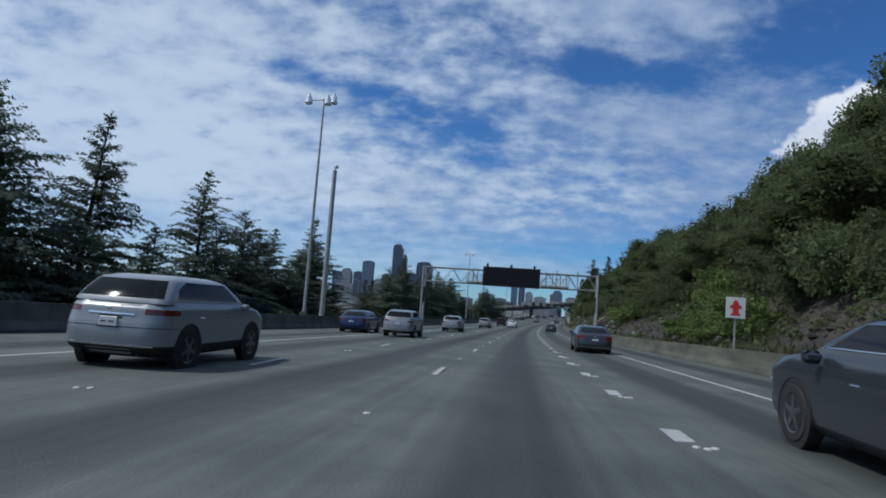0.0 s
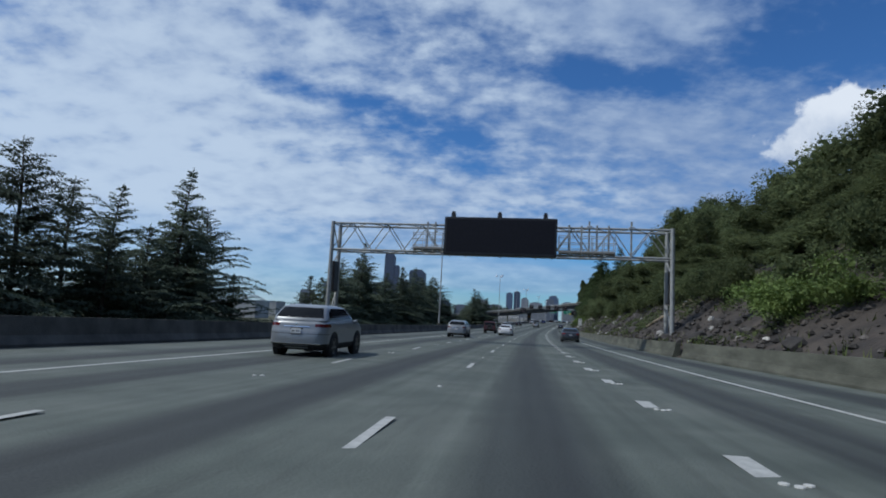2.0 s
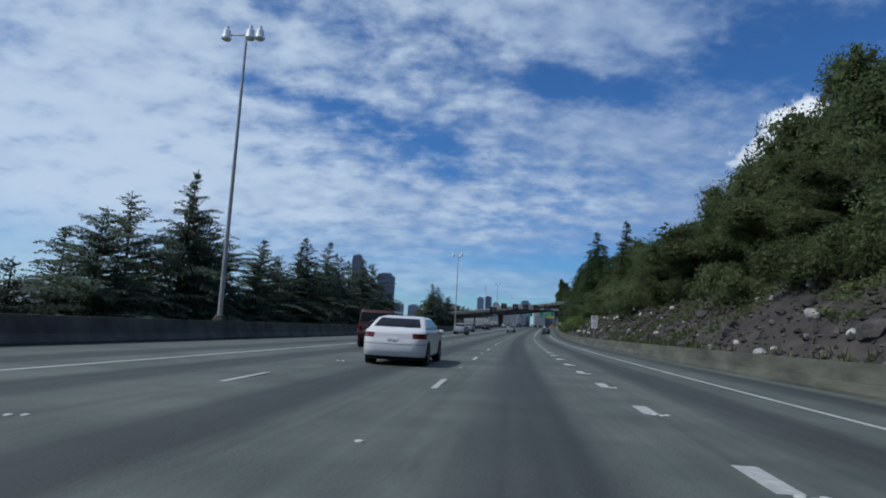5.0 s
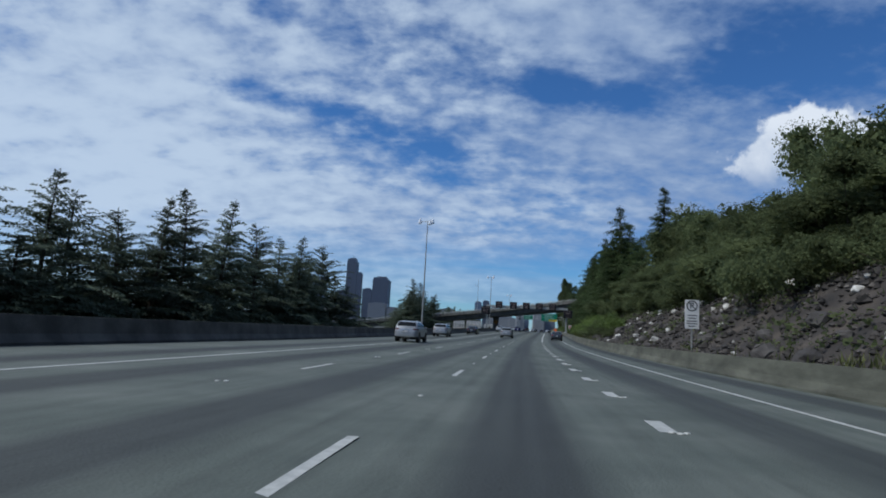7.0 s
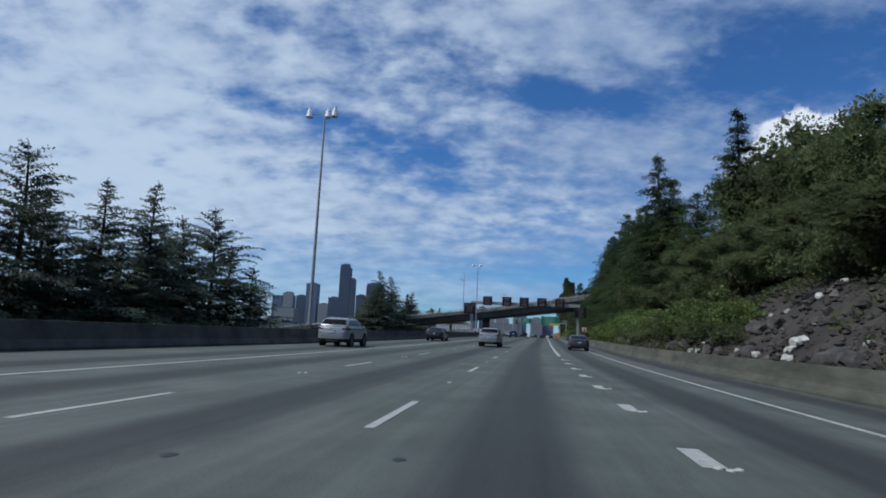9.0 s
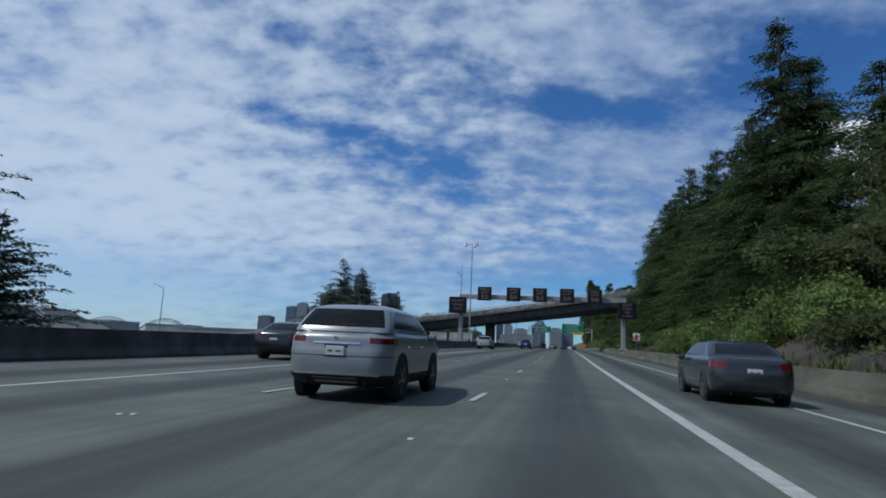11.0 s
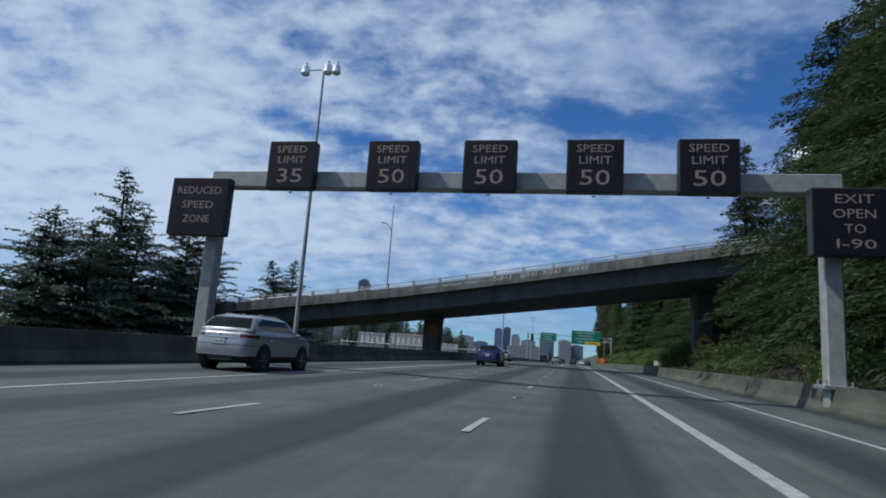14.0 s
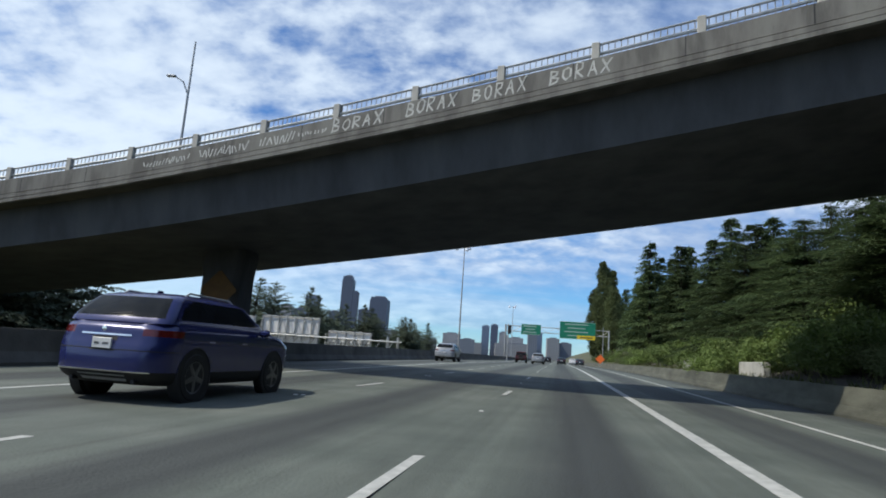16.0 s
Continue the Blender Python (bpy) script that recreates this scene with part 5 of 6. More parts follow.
    # wheels in dark arches
    for sy in (-1, 1):
        for sx in (-1, 1):
            cc = Vector((sx * (w - 0.115), sy * d["wb"] / 2 - (0.0 if kind == "suv" else 0.03), d["wr"]))
            turn = Matrix.Translation(cc) @ Matrix.Rotation(radians(90 * sx), 4, "Y")
            r = d["wr"]
            part("wheel_arch", Mesh().lathe([(0.0, 0.108), (r + 0.055, 0.108), (r + 0.062, 0.118), (r + 0.085, 0.116), (r + 0.09, 0.09), (r + 0.075, -0.05), (0, -0.05)], 26, turn), M_WELL, g, "", True)
            wh = part("wheel", Mesh().lathe([(0.0, 0.112), (r * 0.60, 0.112), (r * 0.66, 0.10)], 18, turn), M_WELL, g)
            part("tyre", Mesh().lathe([(r * 0.66, 0.095), (r * 0.70, 0.122), (r * 0.93, 0.122), (r, 0.095), (r, -0.10), (r * 0.9, -0.13), (r * 0.6, -0.12)], 26, turn), M_RUBBER, wh, "", True)
            star = []
            for i in range(5):
                a = 2 * math.pi * i / 5
                star += [(r * 0.65 * math.cos(a - 0.13), r * 0.65 * math.sin(a - 0.13)), (r * 0.65 * math.cos(a + 0.13), r * 0.65 * math.sin(a + 0.13)), (r * 0.20 * math.cos(a + 0.63), r * 0.20 * math.sin(a + 0.63))]
            mb = Mesh().add([turn @ Vector((x, y, 0.118)) for x, y in star] + [turn @ Vector((0, 0, 0.126))], [(i, (i + 1) % 15, 15) for i in range(15)])
            part("rim_ring", Mesh().lathe([(r * 0.63, 0.114), (r * 0.68, 0.124), (r * 0.655, 0.118)], 18, turn), M_ALLOY, wh)
            part("rim", mb, M_ALLOY, wh)
    # tail: plate recess, plate, trims
    zp = zt + 0.02
    band("plate_recess", zp - 0.11, zp + 0.10, 3, 7, M_WELL if kind == "suv" else paint, 0.004)
    pl = part("number_plate", Mesh().box((0, yb - 0.055 + (0.05 if kind != "suv" else 0.02), zp - 0.005), (0.32, 0.03, 0.155), None, 0.006), M_PLATE, g)
    for dx, dw in ((-0.08, 0.10), (0.065, 0.12)):
        part("plate_bar", Mesh().box((dx, yb - 0.072 + (0.05 if kind != "suv" else 0.02), zp - 0.01), (dw * 0.85, 0.004, 0.030)), M_ALLOY, pl)
    band("bumper_seam", zt - 0.075, zt - 0.062, -NC - 2, NR + NC + 2, M_WELL, 0.002)
    if kind == "suv":
        band("rear_skid", c + 0.055, c + 0.15, 1, NR - 1, M_GALV_MATT if chrome else M_WELL, 0.012)
    if chrome:
        if kind == "suv":
            band("tail_trim", zt + 0.135, zt + 0.16, 1, NR - 1, M_CHROME, 0.012)
        band("bumper_trim", c + 0.19, c + 0.212, -3, NR + 3, M_CHROME, 0.014)
        part("badge", Mesh().lathe([(0.0, 0.006), (0.034, 0.005), (0.04, 0.0)], 14, Matrix.Translation((0, yb - 0.03, zt + 0.225)) @ Matrix.Rotation(radians(90), 4, "X")), M_CHROME, g)
    if chrome and kind == "sedan":
        for sx in (-1, 1):
            cols = [S0 + 1 + q for q in range(2, 24)]
            top = [rings[nb + 7][j if sx > 0 else (NR - j) % n] for j in cols]
            low = [rings[nb + 2][j if sx > 0 else (NR - j) % n] for j in cols]
            lift = lambda p: (p[0] * 1.006, p[1], p[2])
            part("window_trim", Mesh().path([lift(p) for p in low] + [lift(p) for p in top[::-1]] + [lift(low[0])], [0.010] * (2 * len(cols) + 1), 5), M_CHROME, g)
    for sx in (-1, 1):
        js = [side_r(f) if sx > 0 else mirror(side_r(f)) for f in (0.36, 0.62, 0.86)]
        for j in js:
            ring0, ring1 = skin(c + 0.16), rings[nb - 1]
            p0, p1 = ring0[j % n], ring1[j % n]
            pm = skin((c + 0.16 + zt) / 2 + 0.1)[j % n]
            mb = Mesh()
            for a, b in ((p0, pm), (pm, p1)):
                o = sx * 0.002
                mb.add([(a[0] + o, a[1] - 0.004, a[2]), (a[0] + o, a[1] + 0.004, a[2]), (b[0] + o, b[1] + 0.004, b[2]), (b[0] + o, b[1] - 0.004, b[2])], [(0, 1, 2, 3) if sx > 0 else (3, 2, 1, 0)])
            part("door_seam", mb, M_WELL, g)
        part("mirror", Mesh().box((sx * (w + 0.09), d["fb"] - 0.46, belt + 0.05), (0.20, 0.12, 0.14), None, 0.045), paint, g, "", True)
        for yh in (-0.95, 0.12):
            part("door_handle", Mesh().box((sx * (w * 0.992), yh, belt - 0.17), (0.03, 0.19, 0.028), None, 0.01), M_CHROME if chrome else paint, g)
        part("headlight", Mesh().box((sx * w * 0.70, L2 - 0.22, d["nose"] - 0.06), (0.36, 0.22, 0.11), None, 0.05), M_WHITE, g)
        if rails:
            part("roof_rail", Mesh().path([(sx * w * 0.60, d["rt"] + 0.30, H - 0.05), (sx * w * 0.61, d["rt"] + 0.45, H + 0.03), (sx * w * 0.61, d["ft"] - 0.3, H + 0.02), (sx * w * 0.60, d["ft"] - 0.1, H - 0.06)], [0.018] * 4, 6), M_GALV, g)
        if box_:
            part("tail_light", Mesh().box((sx * w * 0.86, yb + 0.03, 0.98), (0.16, 0.12, 0.24), None, 0.02), M_TAIL_LIT if brake else M_TAIL, g, "dark red tail light")
    if kind == "suv":
        part("wiper", Mesh().tube((0.0, d["rb"] - 0.13, zc + 0.10), (0.34, d["rb"] - 0.09, zc + 0.13), 0.009, None, 6), M_WELL, g)
    if kind == "jeep":
        t = Matrix.Translation((0.0, yb - 0.10, 0.98)) @ Matrix.Rotation(radians(90), 4, "X")
        part("spare_wheel", Mesh().lathe([(0.0, 0.10), (0.22, 0.10), (0.26, 0.13), (0.36, 0.13), (0.40, 0.09), (0.40, -0.10), (0, -0.10)], 20, t), M_RUBBER, g, "", True)
        for sx in (-1, 1):
            for sy in (-1, 1):
                part("fender", Mesh().box((sx * (w - 0.02), sy * d["wb"] / 2 - 0.05, 0.86), (0.28, 1.1, 0.07), None, 0.03), M_WELL, g)
    else:
        part("antenna_fin", Mesh().prism([(-0.02, 0), (0.02, 0), (0.004, 0.06), (-0.004, 0.06)], -0.08, 0.05).data("antenna_fin"), paint, g).location = (0, d["rt"] + 0.5, H - 0.004)
        for sx in (-1, 1):
            part("exhaust", Mesh().tube((sx * w * 0.55, yb + 0.25, c + 0.06), (sx * w * 0.55, yb + 0.06, c + 0.06), 0.032, None, 8), M_WELL, g)
    return g


def traffic():
    silver = car_paint("silver_paint", (0.24, 0.26, 0.28), 0.32, 0.25)
    pale = car_paint("pale_silver_paint", (0.30, 0.32, 0.34), 0.30, 0.25)
    slate = car_paint("slate_grey_paint", (0.036, 0.041, 0.049), 0.24, 0.25)
    blue = car_paint("blue_paint", (0.018, 0.034, 0.090), 0.25, 0.4)
    deep = car_paint("deep_blue_paint", (0.016, 0.022, 0.105), 0.26, 0.2)
    maroon = car_paint("dark_red_paint", (0.060, 0.012, 0.012), 0.3, 0.2)
    black = car_paint("black_paint", (0.018, 0.019, 0.022), 0.25, 0.2)
    white = car_paint("white_paint", (0.62, 0.63, 0.64), 0.3, 0.0)
    half = lambda k: CARS[k]["L"] / 2
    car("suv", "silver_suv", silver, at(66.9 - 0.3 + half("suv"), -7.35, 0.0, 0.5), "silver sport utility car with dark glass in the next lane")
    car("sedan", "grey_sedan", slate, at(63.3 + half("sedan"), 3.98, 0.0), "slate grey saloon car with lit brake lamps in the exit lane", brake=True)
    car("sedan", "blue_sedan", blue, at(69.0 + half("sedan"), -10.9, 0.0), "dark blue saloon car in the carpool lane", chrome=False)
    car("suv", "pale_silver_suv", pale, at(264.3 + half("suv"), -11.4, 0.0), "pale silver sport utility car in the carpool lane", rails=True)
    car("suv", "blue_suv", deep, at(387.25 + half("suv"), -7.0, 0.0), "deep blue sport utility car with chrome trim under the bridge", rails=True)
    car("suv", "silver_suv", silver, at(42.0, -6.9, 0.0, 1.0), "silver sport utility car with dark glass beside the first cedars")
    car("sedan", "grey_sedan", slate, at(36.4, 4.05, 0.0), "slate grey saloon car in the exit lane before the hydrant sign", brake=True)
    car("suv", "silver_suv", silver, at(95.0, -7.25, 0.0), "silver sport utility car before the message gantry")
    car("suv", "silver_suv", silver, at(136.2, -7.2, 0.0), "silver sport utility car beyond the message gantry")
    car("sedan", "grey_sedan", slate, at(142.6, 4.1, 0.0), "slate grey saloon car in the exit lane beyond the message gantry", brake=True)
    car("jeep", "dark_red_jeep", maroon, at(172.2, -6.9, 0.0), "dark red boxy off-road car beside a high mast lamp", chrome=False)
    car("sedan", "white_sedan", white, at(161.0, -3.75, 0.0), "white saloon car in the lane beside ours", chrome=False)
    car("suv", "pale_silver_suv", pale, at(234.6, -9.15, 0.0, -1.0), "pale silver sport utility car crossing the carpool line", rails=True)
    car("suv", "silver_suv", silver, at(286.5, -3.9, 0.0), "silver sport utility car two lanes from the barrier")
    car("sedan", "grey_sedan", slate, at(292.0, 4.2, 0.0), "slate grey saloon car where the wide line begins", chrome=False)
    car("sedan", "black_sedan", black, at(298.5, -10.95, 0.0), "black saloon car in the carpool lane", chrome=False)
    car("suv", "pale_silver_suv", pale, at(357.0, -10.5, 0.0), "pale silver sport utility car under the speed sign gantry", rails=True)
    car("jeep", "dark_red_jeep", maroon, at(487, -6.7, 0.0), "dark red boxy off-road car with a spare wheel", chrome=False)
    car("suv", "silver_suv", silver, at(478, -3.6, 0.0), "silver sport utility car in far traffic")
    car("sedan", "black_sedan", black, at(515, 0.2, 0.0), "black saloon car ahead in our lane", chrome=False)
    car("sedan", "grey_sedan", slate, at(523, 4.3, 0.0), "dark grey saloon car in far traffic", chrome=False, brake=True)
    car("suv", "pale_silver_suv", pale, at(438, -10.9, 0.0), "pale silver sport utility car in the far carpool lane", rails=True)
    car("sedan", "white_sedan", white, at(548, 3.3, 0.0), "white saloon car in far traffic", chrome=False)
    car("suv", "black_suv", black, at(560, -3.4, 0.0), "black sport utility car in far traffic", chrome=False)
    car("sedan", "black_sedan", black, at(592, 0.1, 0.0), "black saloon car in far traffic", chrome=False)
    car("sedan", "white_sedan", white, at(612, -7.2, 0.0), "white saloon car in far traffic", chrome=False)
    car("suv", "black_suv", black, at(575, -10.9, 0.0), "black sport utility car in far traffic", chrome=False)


# ---------------------------------------------------------------- roadside signs
def sign_post(g, x, z0, z1):
    part("post", Mesh().box((x, 0.06, (z0 + z1) / 2), (0.07, 0.07, z1 - z0), None, 0.008), M_GALV_MATT, g)


def hydrant_sign(m):
    g = thing("fire_hydrant_sign", m, "white square sign with a red hydrant on a steel post", "road sign", "hydrant signs")
    sign_post(g, 0.0, -0.3, 2.95)
    p = part("panel", Mesh().box((0, 0, 2.52), (0.82, 0.02, 0.92), None, 0.008), M_WHITE, g)
    mb = Mesh()
    out = [(-0.20, -0.34), (0.20, -0.34), (0.20, -0.26), (0.12, -0.24), (0.12, -0.04), (0.24, -0.02), (0.24, 0.10), (0.13, 0.12), (0.12, 0.22), (0.06, 0.32), (-0.06, 0.32), (-0.12, 0.22), (-0.13, 0.12), (-0.24, 0.10), (-0.24, -0.02), (-0.12, -0.04), (-0.12, -0.24), (-0.20, -0.26)]
    mb.prism([(x, z + 2.52) for x, z in out], -0.017, -0.011)
    part("red_hydrant", mb, M_RED, p)
    return g


def parking_sign():
    g = thing("no_parking_sign", at(220.95, 9.25, 0), "tall white no parking sign behind the barrier", "road sign")
    sign_post(g, 0, -0.3, 3.6)
    p = part("panel", Mesh().box((0, 0, 2.88), (0.76, 0.02, 1.6), None, 0.008), M_WHITE, g)
    me = text_mesh("P", 0.46, M_DARK)
    me.transform(Matrix.Translation((0, -0.014, 3.35)))
    part("letters", me, None, p)
    ringm = Matrix.Translation((0, -0.012, 3.35)) @ Matrix.Rotation(radians(90), 4, "X")
    part("ring", Mesh().lathe([(0.30, 0.0), (0.30, 0.006), (0.245, 0.006), (0.245, 0.0)], 28, ringm), M_DARK, p)
    part("slash", Mesh().box((0, 0, 0), (0.54, 0.006, 0.045), Matrix.Translation((0, -0.019, 3.35)) @ Matrix.Rotation(radians(45), 4, "Y")), M_DARK, p)
    for z, w_ in ((2.82, 0.5), (2.66, 0.44), (2.50, 0.56), (2.36, 0.56), (2.22, 0.40)):
        part("text_bar", Mesh().box((0, -0.0125, z), (w_, 0.004, 0.05)), M_DARK, p)


def diamond(m, size, mat, label, arrow=True, post=0.0):
    g = thing("warning_sign", m, label, "road sign")
    r = size / math.sqrt(2)
    c = 0.06
    out = [(r - c, c), (c, r - c), (-c, r - c), (-r + c, c), (-r + c, -c), (-c, -r + c), (c, -r + c), (r - c, -c)]
    p = part("panel", Mesh().prism(out[::-1], -0.012, 0.012), mat, g)
    if arrow:
        part("symbol", Mesh().prism([(-0.34, -0.14), (0.36, -0.14), (0.36, 0.0), (0.24, 0.16), (0.08, 0.16), (0.08, 0.22), (-0.34, 0.22)], -0.017, -0.0125), M_DARK, p)
    if post:
        part("post", Mesh().box((0, 0.05, -post / 2), (0.07, 0.06, post + r)), M_GALV_MATT, g)
    return g


def overhead_signs():
    s0 = 541.0
    g = thing("exit_sign_gantry", at(s0, 0, 0), "steel gantry with two green exit signs far ahead", "gantry")
    for x in (-14.3, 12.0):
        part("post", Mesh().tube((x, 0, -0.5), (x, 0, 9.2), 0.22, None, 10), M_POLE, g)
    for z in (7.6, 9.0):
        part("chord", Mesh().tube((-14.3, 0, z), (12.0, 0, z), 0.10, None, 8), M_POLE, g)
    for i in range(12):
        a, b = -14.6 + 26.6 * i / 12, -14.6 + 26.6 * (i + 1) / 12
        part("lattice", Mesh().tube((a, 0, 7.6 if i % 2 else 9.0), (b, 0, 9.0 if i % 2 else 7.6), 0.05, None, 6), M_POLE, g)
    for x0, x1, z0, z1, bars in ((-10.2, -5.2, 6.9, 9.6, 3), (-0.35, 8.6, 6.5, 10.9, 4)):
        p = part("green_panel", Mesh().box(((x0 + x1) / 2, -0.35, (z0 + z1) / 2), (x1 - x0, 0.08, z1 - z0), None, 0.02), M_GREEN, g, "green exit sign")
        for i in range(bars):
            z = z1 - (z1 - z0) * (i + 0.7) / (bars + 0.6)
            part("text_bar", Mesh().box(((x0 + x1) / 2 - 0.3, -0.394, z), ((x1 - x0) * (0.50 if i % 2 else 0.66), 0.008, 0.26)), M_FADED, p)
        for z in (z0 + 0.08, z1 - 0.08):
            part("border", Mesh().box(((x0 + x1) / 2, -0.394, z), (x1 - x0 - 0.12, 0.006, 0.05)), M_WHITE, p)
    y = part("yellow_panel", Mesh().box((6.33, -0.40, 7.0), (4.5, 0.08, 1.0), None, 0.02), M_YELLOW, g, "yellow exit only tab")
    part("text_bar", Mesh().box((6.33, -0.444, 7.0), (3.2, 0.008, 0.26)), M_DARK, y)
    s = thing("signal_head", at(520, -11.9, 0), "dark lane signal on a steel pole", "signal")
    part("post", Mesh().tube((0, 0, -0.2), (0, 0, 8.2), 0.14, None, 8), M_POLE, s)
    part("housing", Mesh().box((0.3, -0.1, 7.0), (0.75, 0.4, 2.0), None, 0.05), M_SIGNBOX, s)
    o = diamond(at(497, 7.1, 1.55, 0), 1.2, M_ORANGE, "orange diamond roadworks sign on a stand", False)
    part("stand", Mesh().tube((0, 0.05, -0.7), (-0.5, 0.3, -1.55), 0.025, None, 6).tube((0, 0.05, -0.7), (0.5, 0.3, -1.55), 0.025, None, 6).tube((0, 0.05, -0.8), (0, -0.5, -1.55), 0.025, None, 6).tube((0, 0.05, 0.4), (0, 0.05, -0.9), 0.02, None, 6), M_GALV_MATT, o)
    pole = thing("utility_pole", at(500, 7.75, 0), "thin grey pole beside the far slope", "pole")
    part("mast", Mesh().tube((0, 0, -0.5), (0, 0, 7.5), 0.09, 0.06, 8), M_POLE, pole)


def low_walls():
    for s0, s1, u, z0, z1 in ((421.5, 434.0, 10.0, -0.6, 1.72), (410.8, 414.8, 9.2, -0.6, 1.5)):
        g = thing("low_wall", at((s0 + s1) / 2, u, 0), "low pale concrete wall overgrown with weeds", "wall", "low walls behind the barrier")
        n = max(1, round((s1 - s0) / 4.0))
        for i in range(n):
            ln = (s1 - s0) / n
            part("block", Mesh().box((0, -(s1 - s0) / 2 + ln * (i + 0.5), (z0 + z1) / 2 + 0.03 * (i % 2)), (0.35, ln - 0.02, z1 - z0), None, 0.03), M_PALECONC, g)


def sign_backs():
    """Boards over the lower carriageway, seen from behind: pale sheets on a steel gantry."""
    g = thing("sign_gantry", at(437.0, 0, 0), "steel gantry with the pale backs of three sign boards", "gantry")
    rng = random.Random(12)
    for u0, u1, z0, z1 in ((-35.7, -31.0, -1.2, 3.15), (-30.2, -24.0, -1.2, 3.3), (-23.0, -18.5, -1.2, 2.15)):
        k = max(4, round((u1 - u0) / 0.95))
        board = part("sign_board", Mesh().box(((u0 + u1) / 2, 0.32, (z0 + z1) / 2), (u1 - u0, 0.02, z1 - z0)), M_WHITE, g, "pale back of a sign board")
        for i in range(k):
            a = u0 + (u1 - u0) * i / k
            part("sheet", Mesh().box((a + (u1 - u0) / k / 2, 0.29, (z0 + z1) / 2), ((u1 - u0) / k - 0.03, 0.03, z1 - z0 + 0.04), None, 0.006), M_WHITE, board)
            part("stiffener", Mesh().box((a + 0.05, 0.22, (z0 + z1) / 2), (0.10, 0.12, z1 - z0)), M_GALV_MATT, board)
            part("brace", Mesh().tube((a, -0.50, 0.25 + 1.2 * (i % 2)), (a + (u1 - u0) / k, -0.50, 1.45 - 1.2 * (i % 2)), 0.055, None, 6), M_GALV_MATT, board)
            part("strut", Mesh().tube((a + 0.1, -0.52, 0.25), (a + 0.1 + rng.uniform(-0.5, 0.5), 0.2, z1 - 0.3), 0.04, None, 6), M_GALV_MATT, board)
        part("stiffener", Mesh().box((u1 - 0.05, 0.22, (z0 + z1) / 2), (0.10, 0.12, z1 - z0)), M_GALV_MATT, board)
        for z in (z1 - 0.08, (z0 + z1) / 2 + 0.55):
            part("cross_bar", Mesh().box(((u0 + u1) / 2, 0.19, z), (u1 - u0, 0.07, 0.10)), M_GALV_MATT, board)
    for z, y in ((1.45, -0.55), (0.25, -0.55), (1.45, 0.10), (0.25, 0.10)):
        part("chord", Mesh().tube((-38.6, y, z), (-15.4, y, z), 0.07, None, 8), M_GALV, g)
    for i in range(18):
        a = -38.4 + 23.0 * i / 18
        part("lattice", Mesh().tube((a, -0.55, 0.25), (a + 0.55, -0.55, 1.45), 0.035, None, 6), M_GALV, g)
    for x in (-38.4, -37.4, -16.7, -15.7):
        part("post", Mesh().tube((x, -0.2, -7.0), (x, -0.2, 1.9), 0.13, None, 10), M_GALV, g)
    part("post_brace", Mesh().tube((-38.4, -0.2, 0.0), (-37.4, -0.2, 1.8), 0.06, None, 6), M_GALV, g)


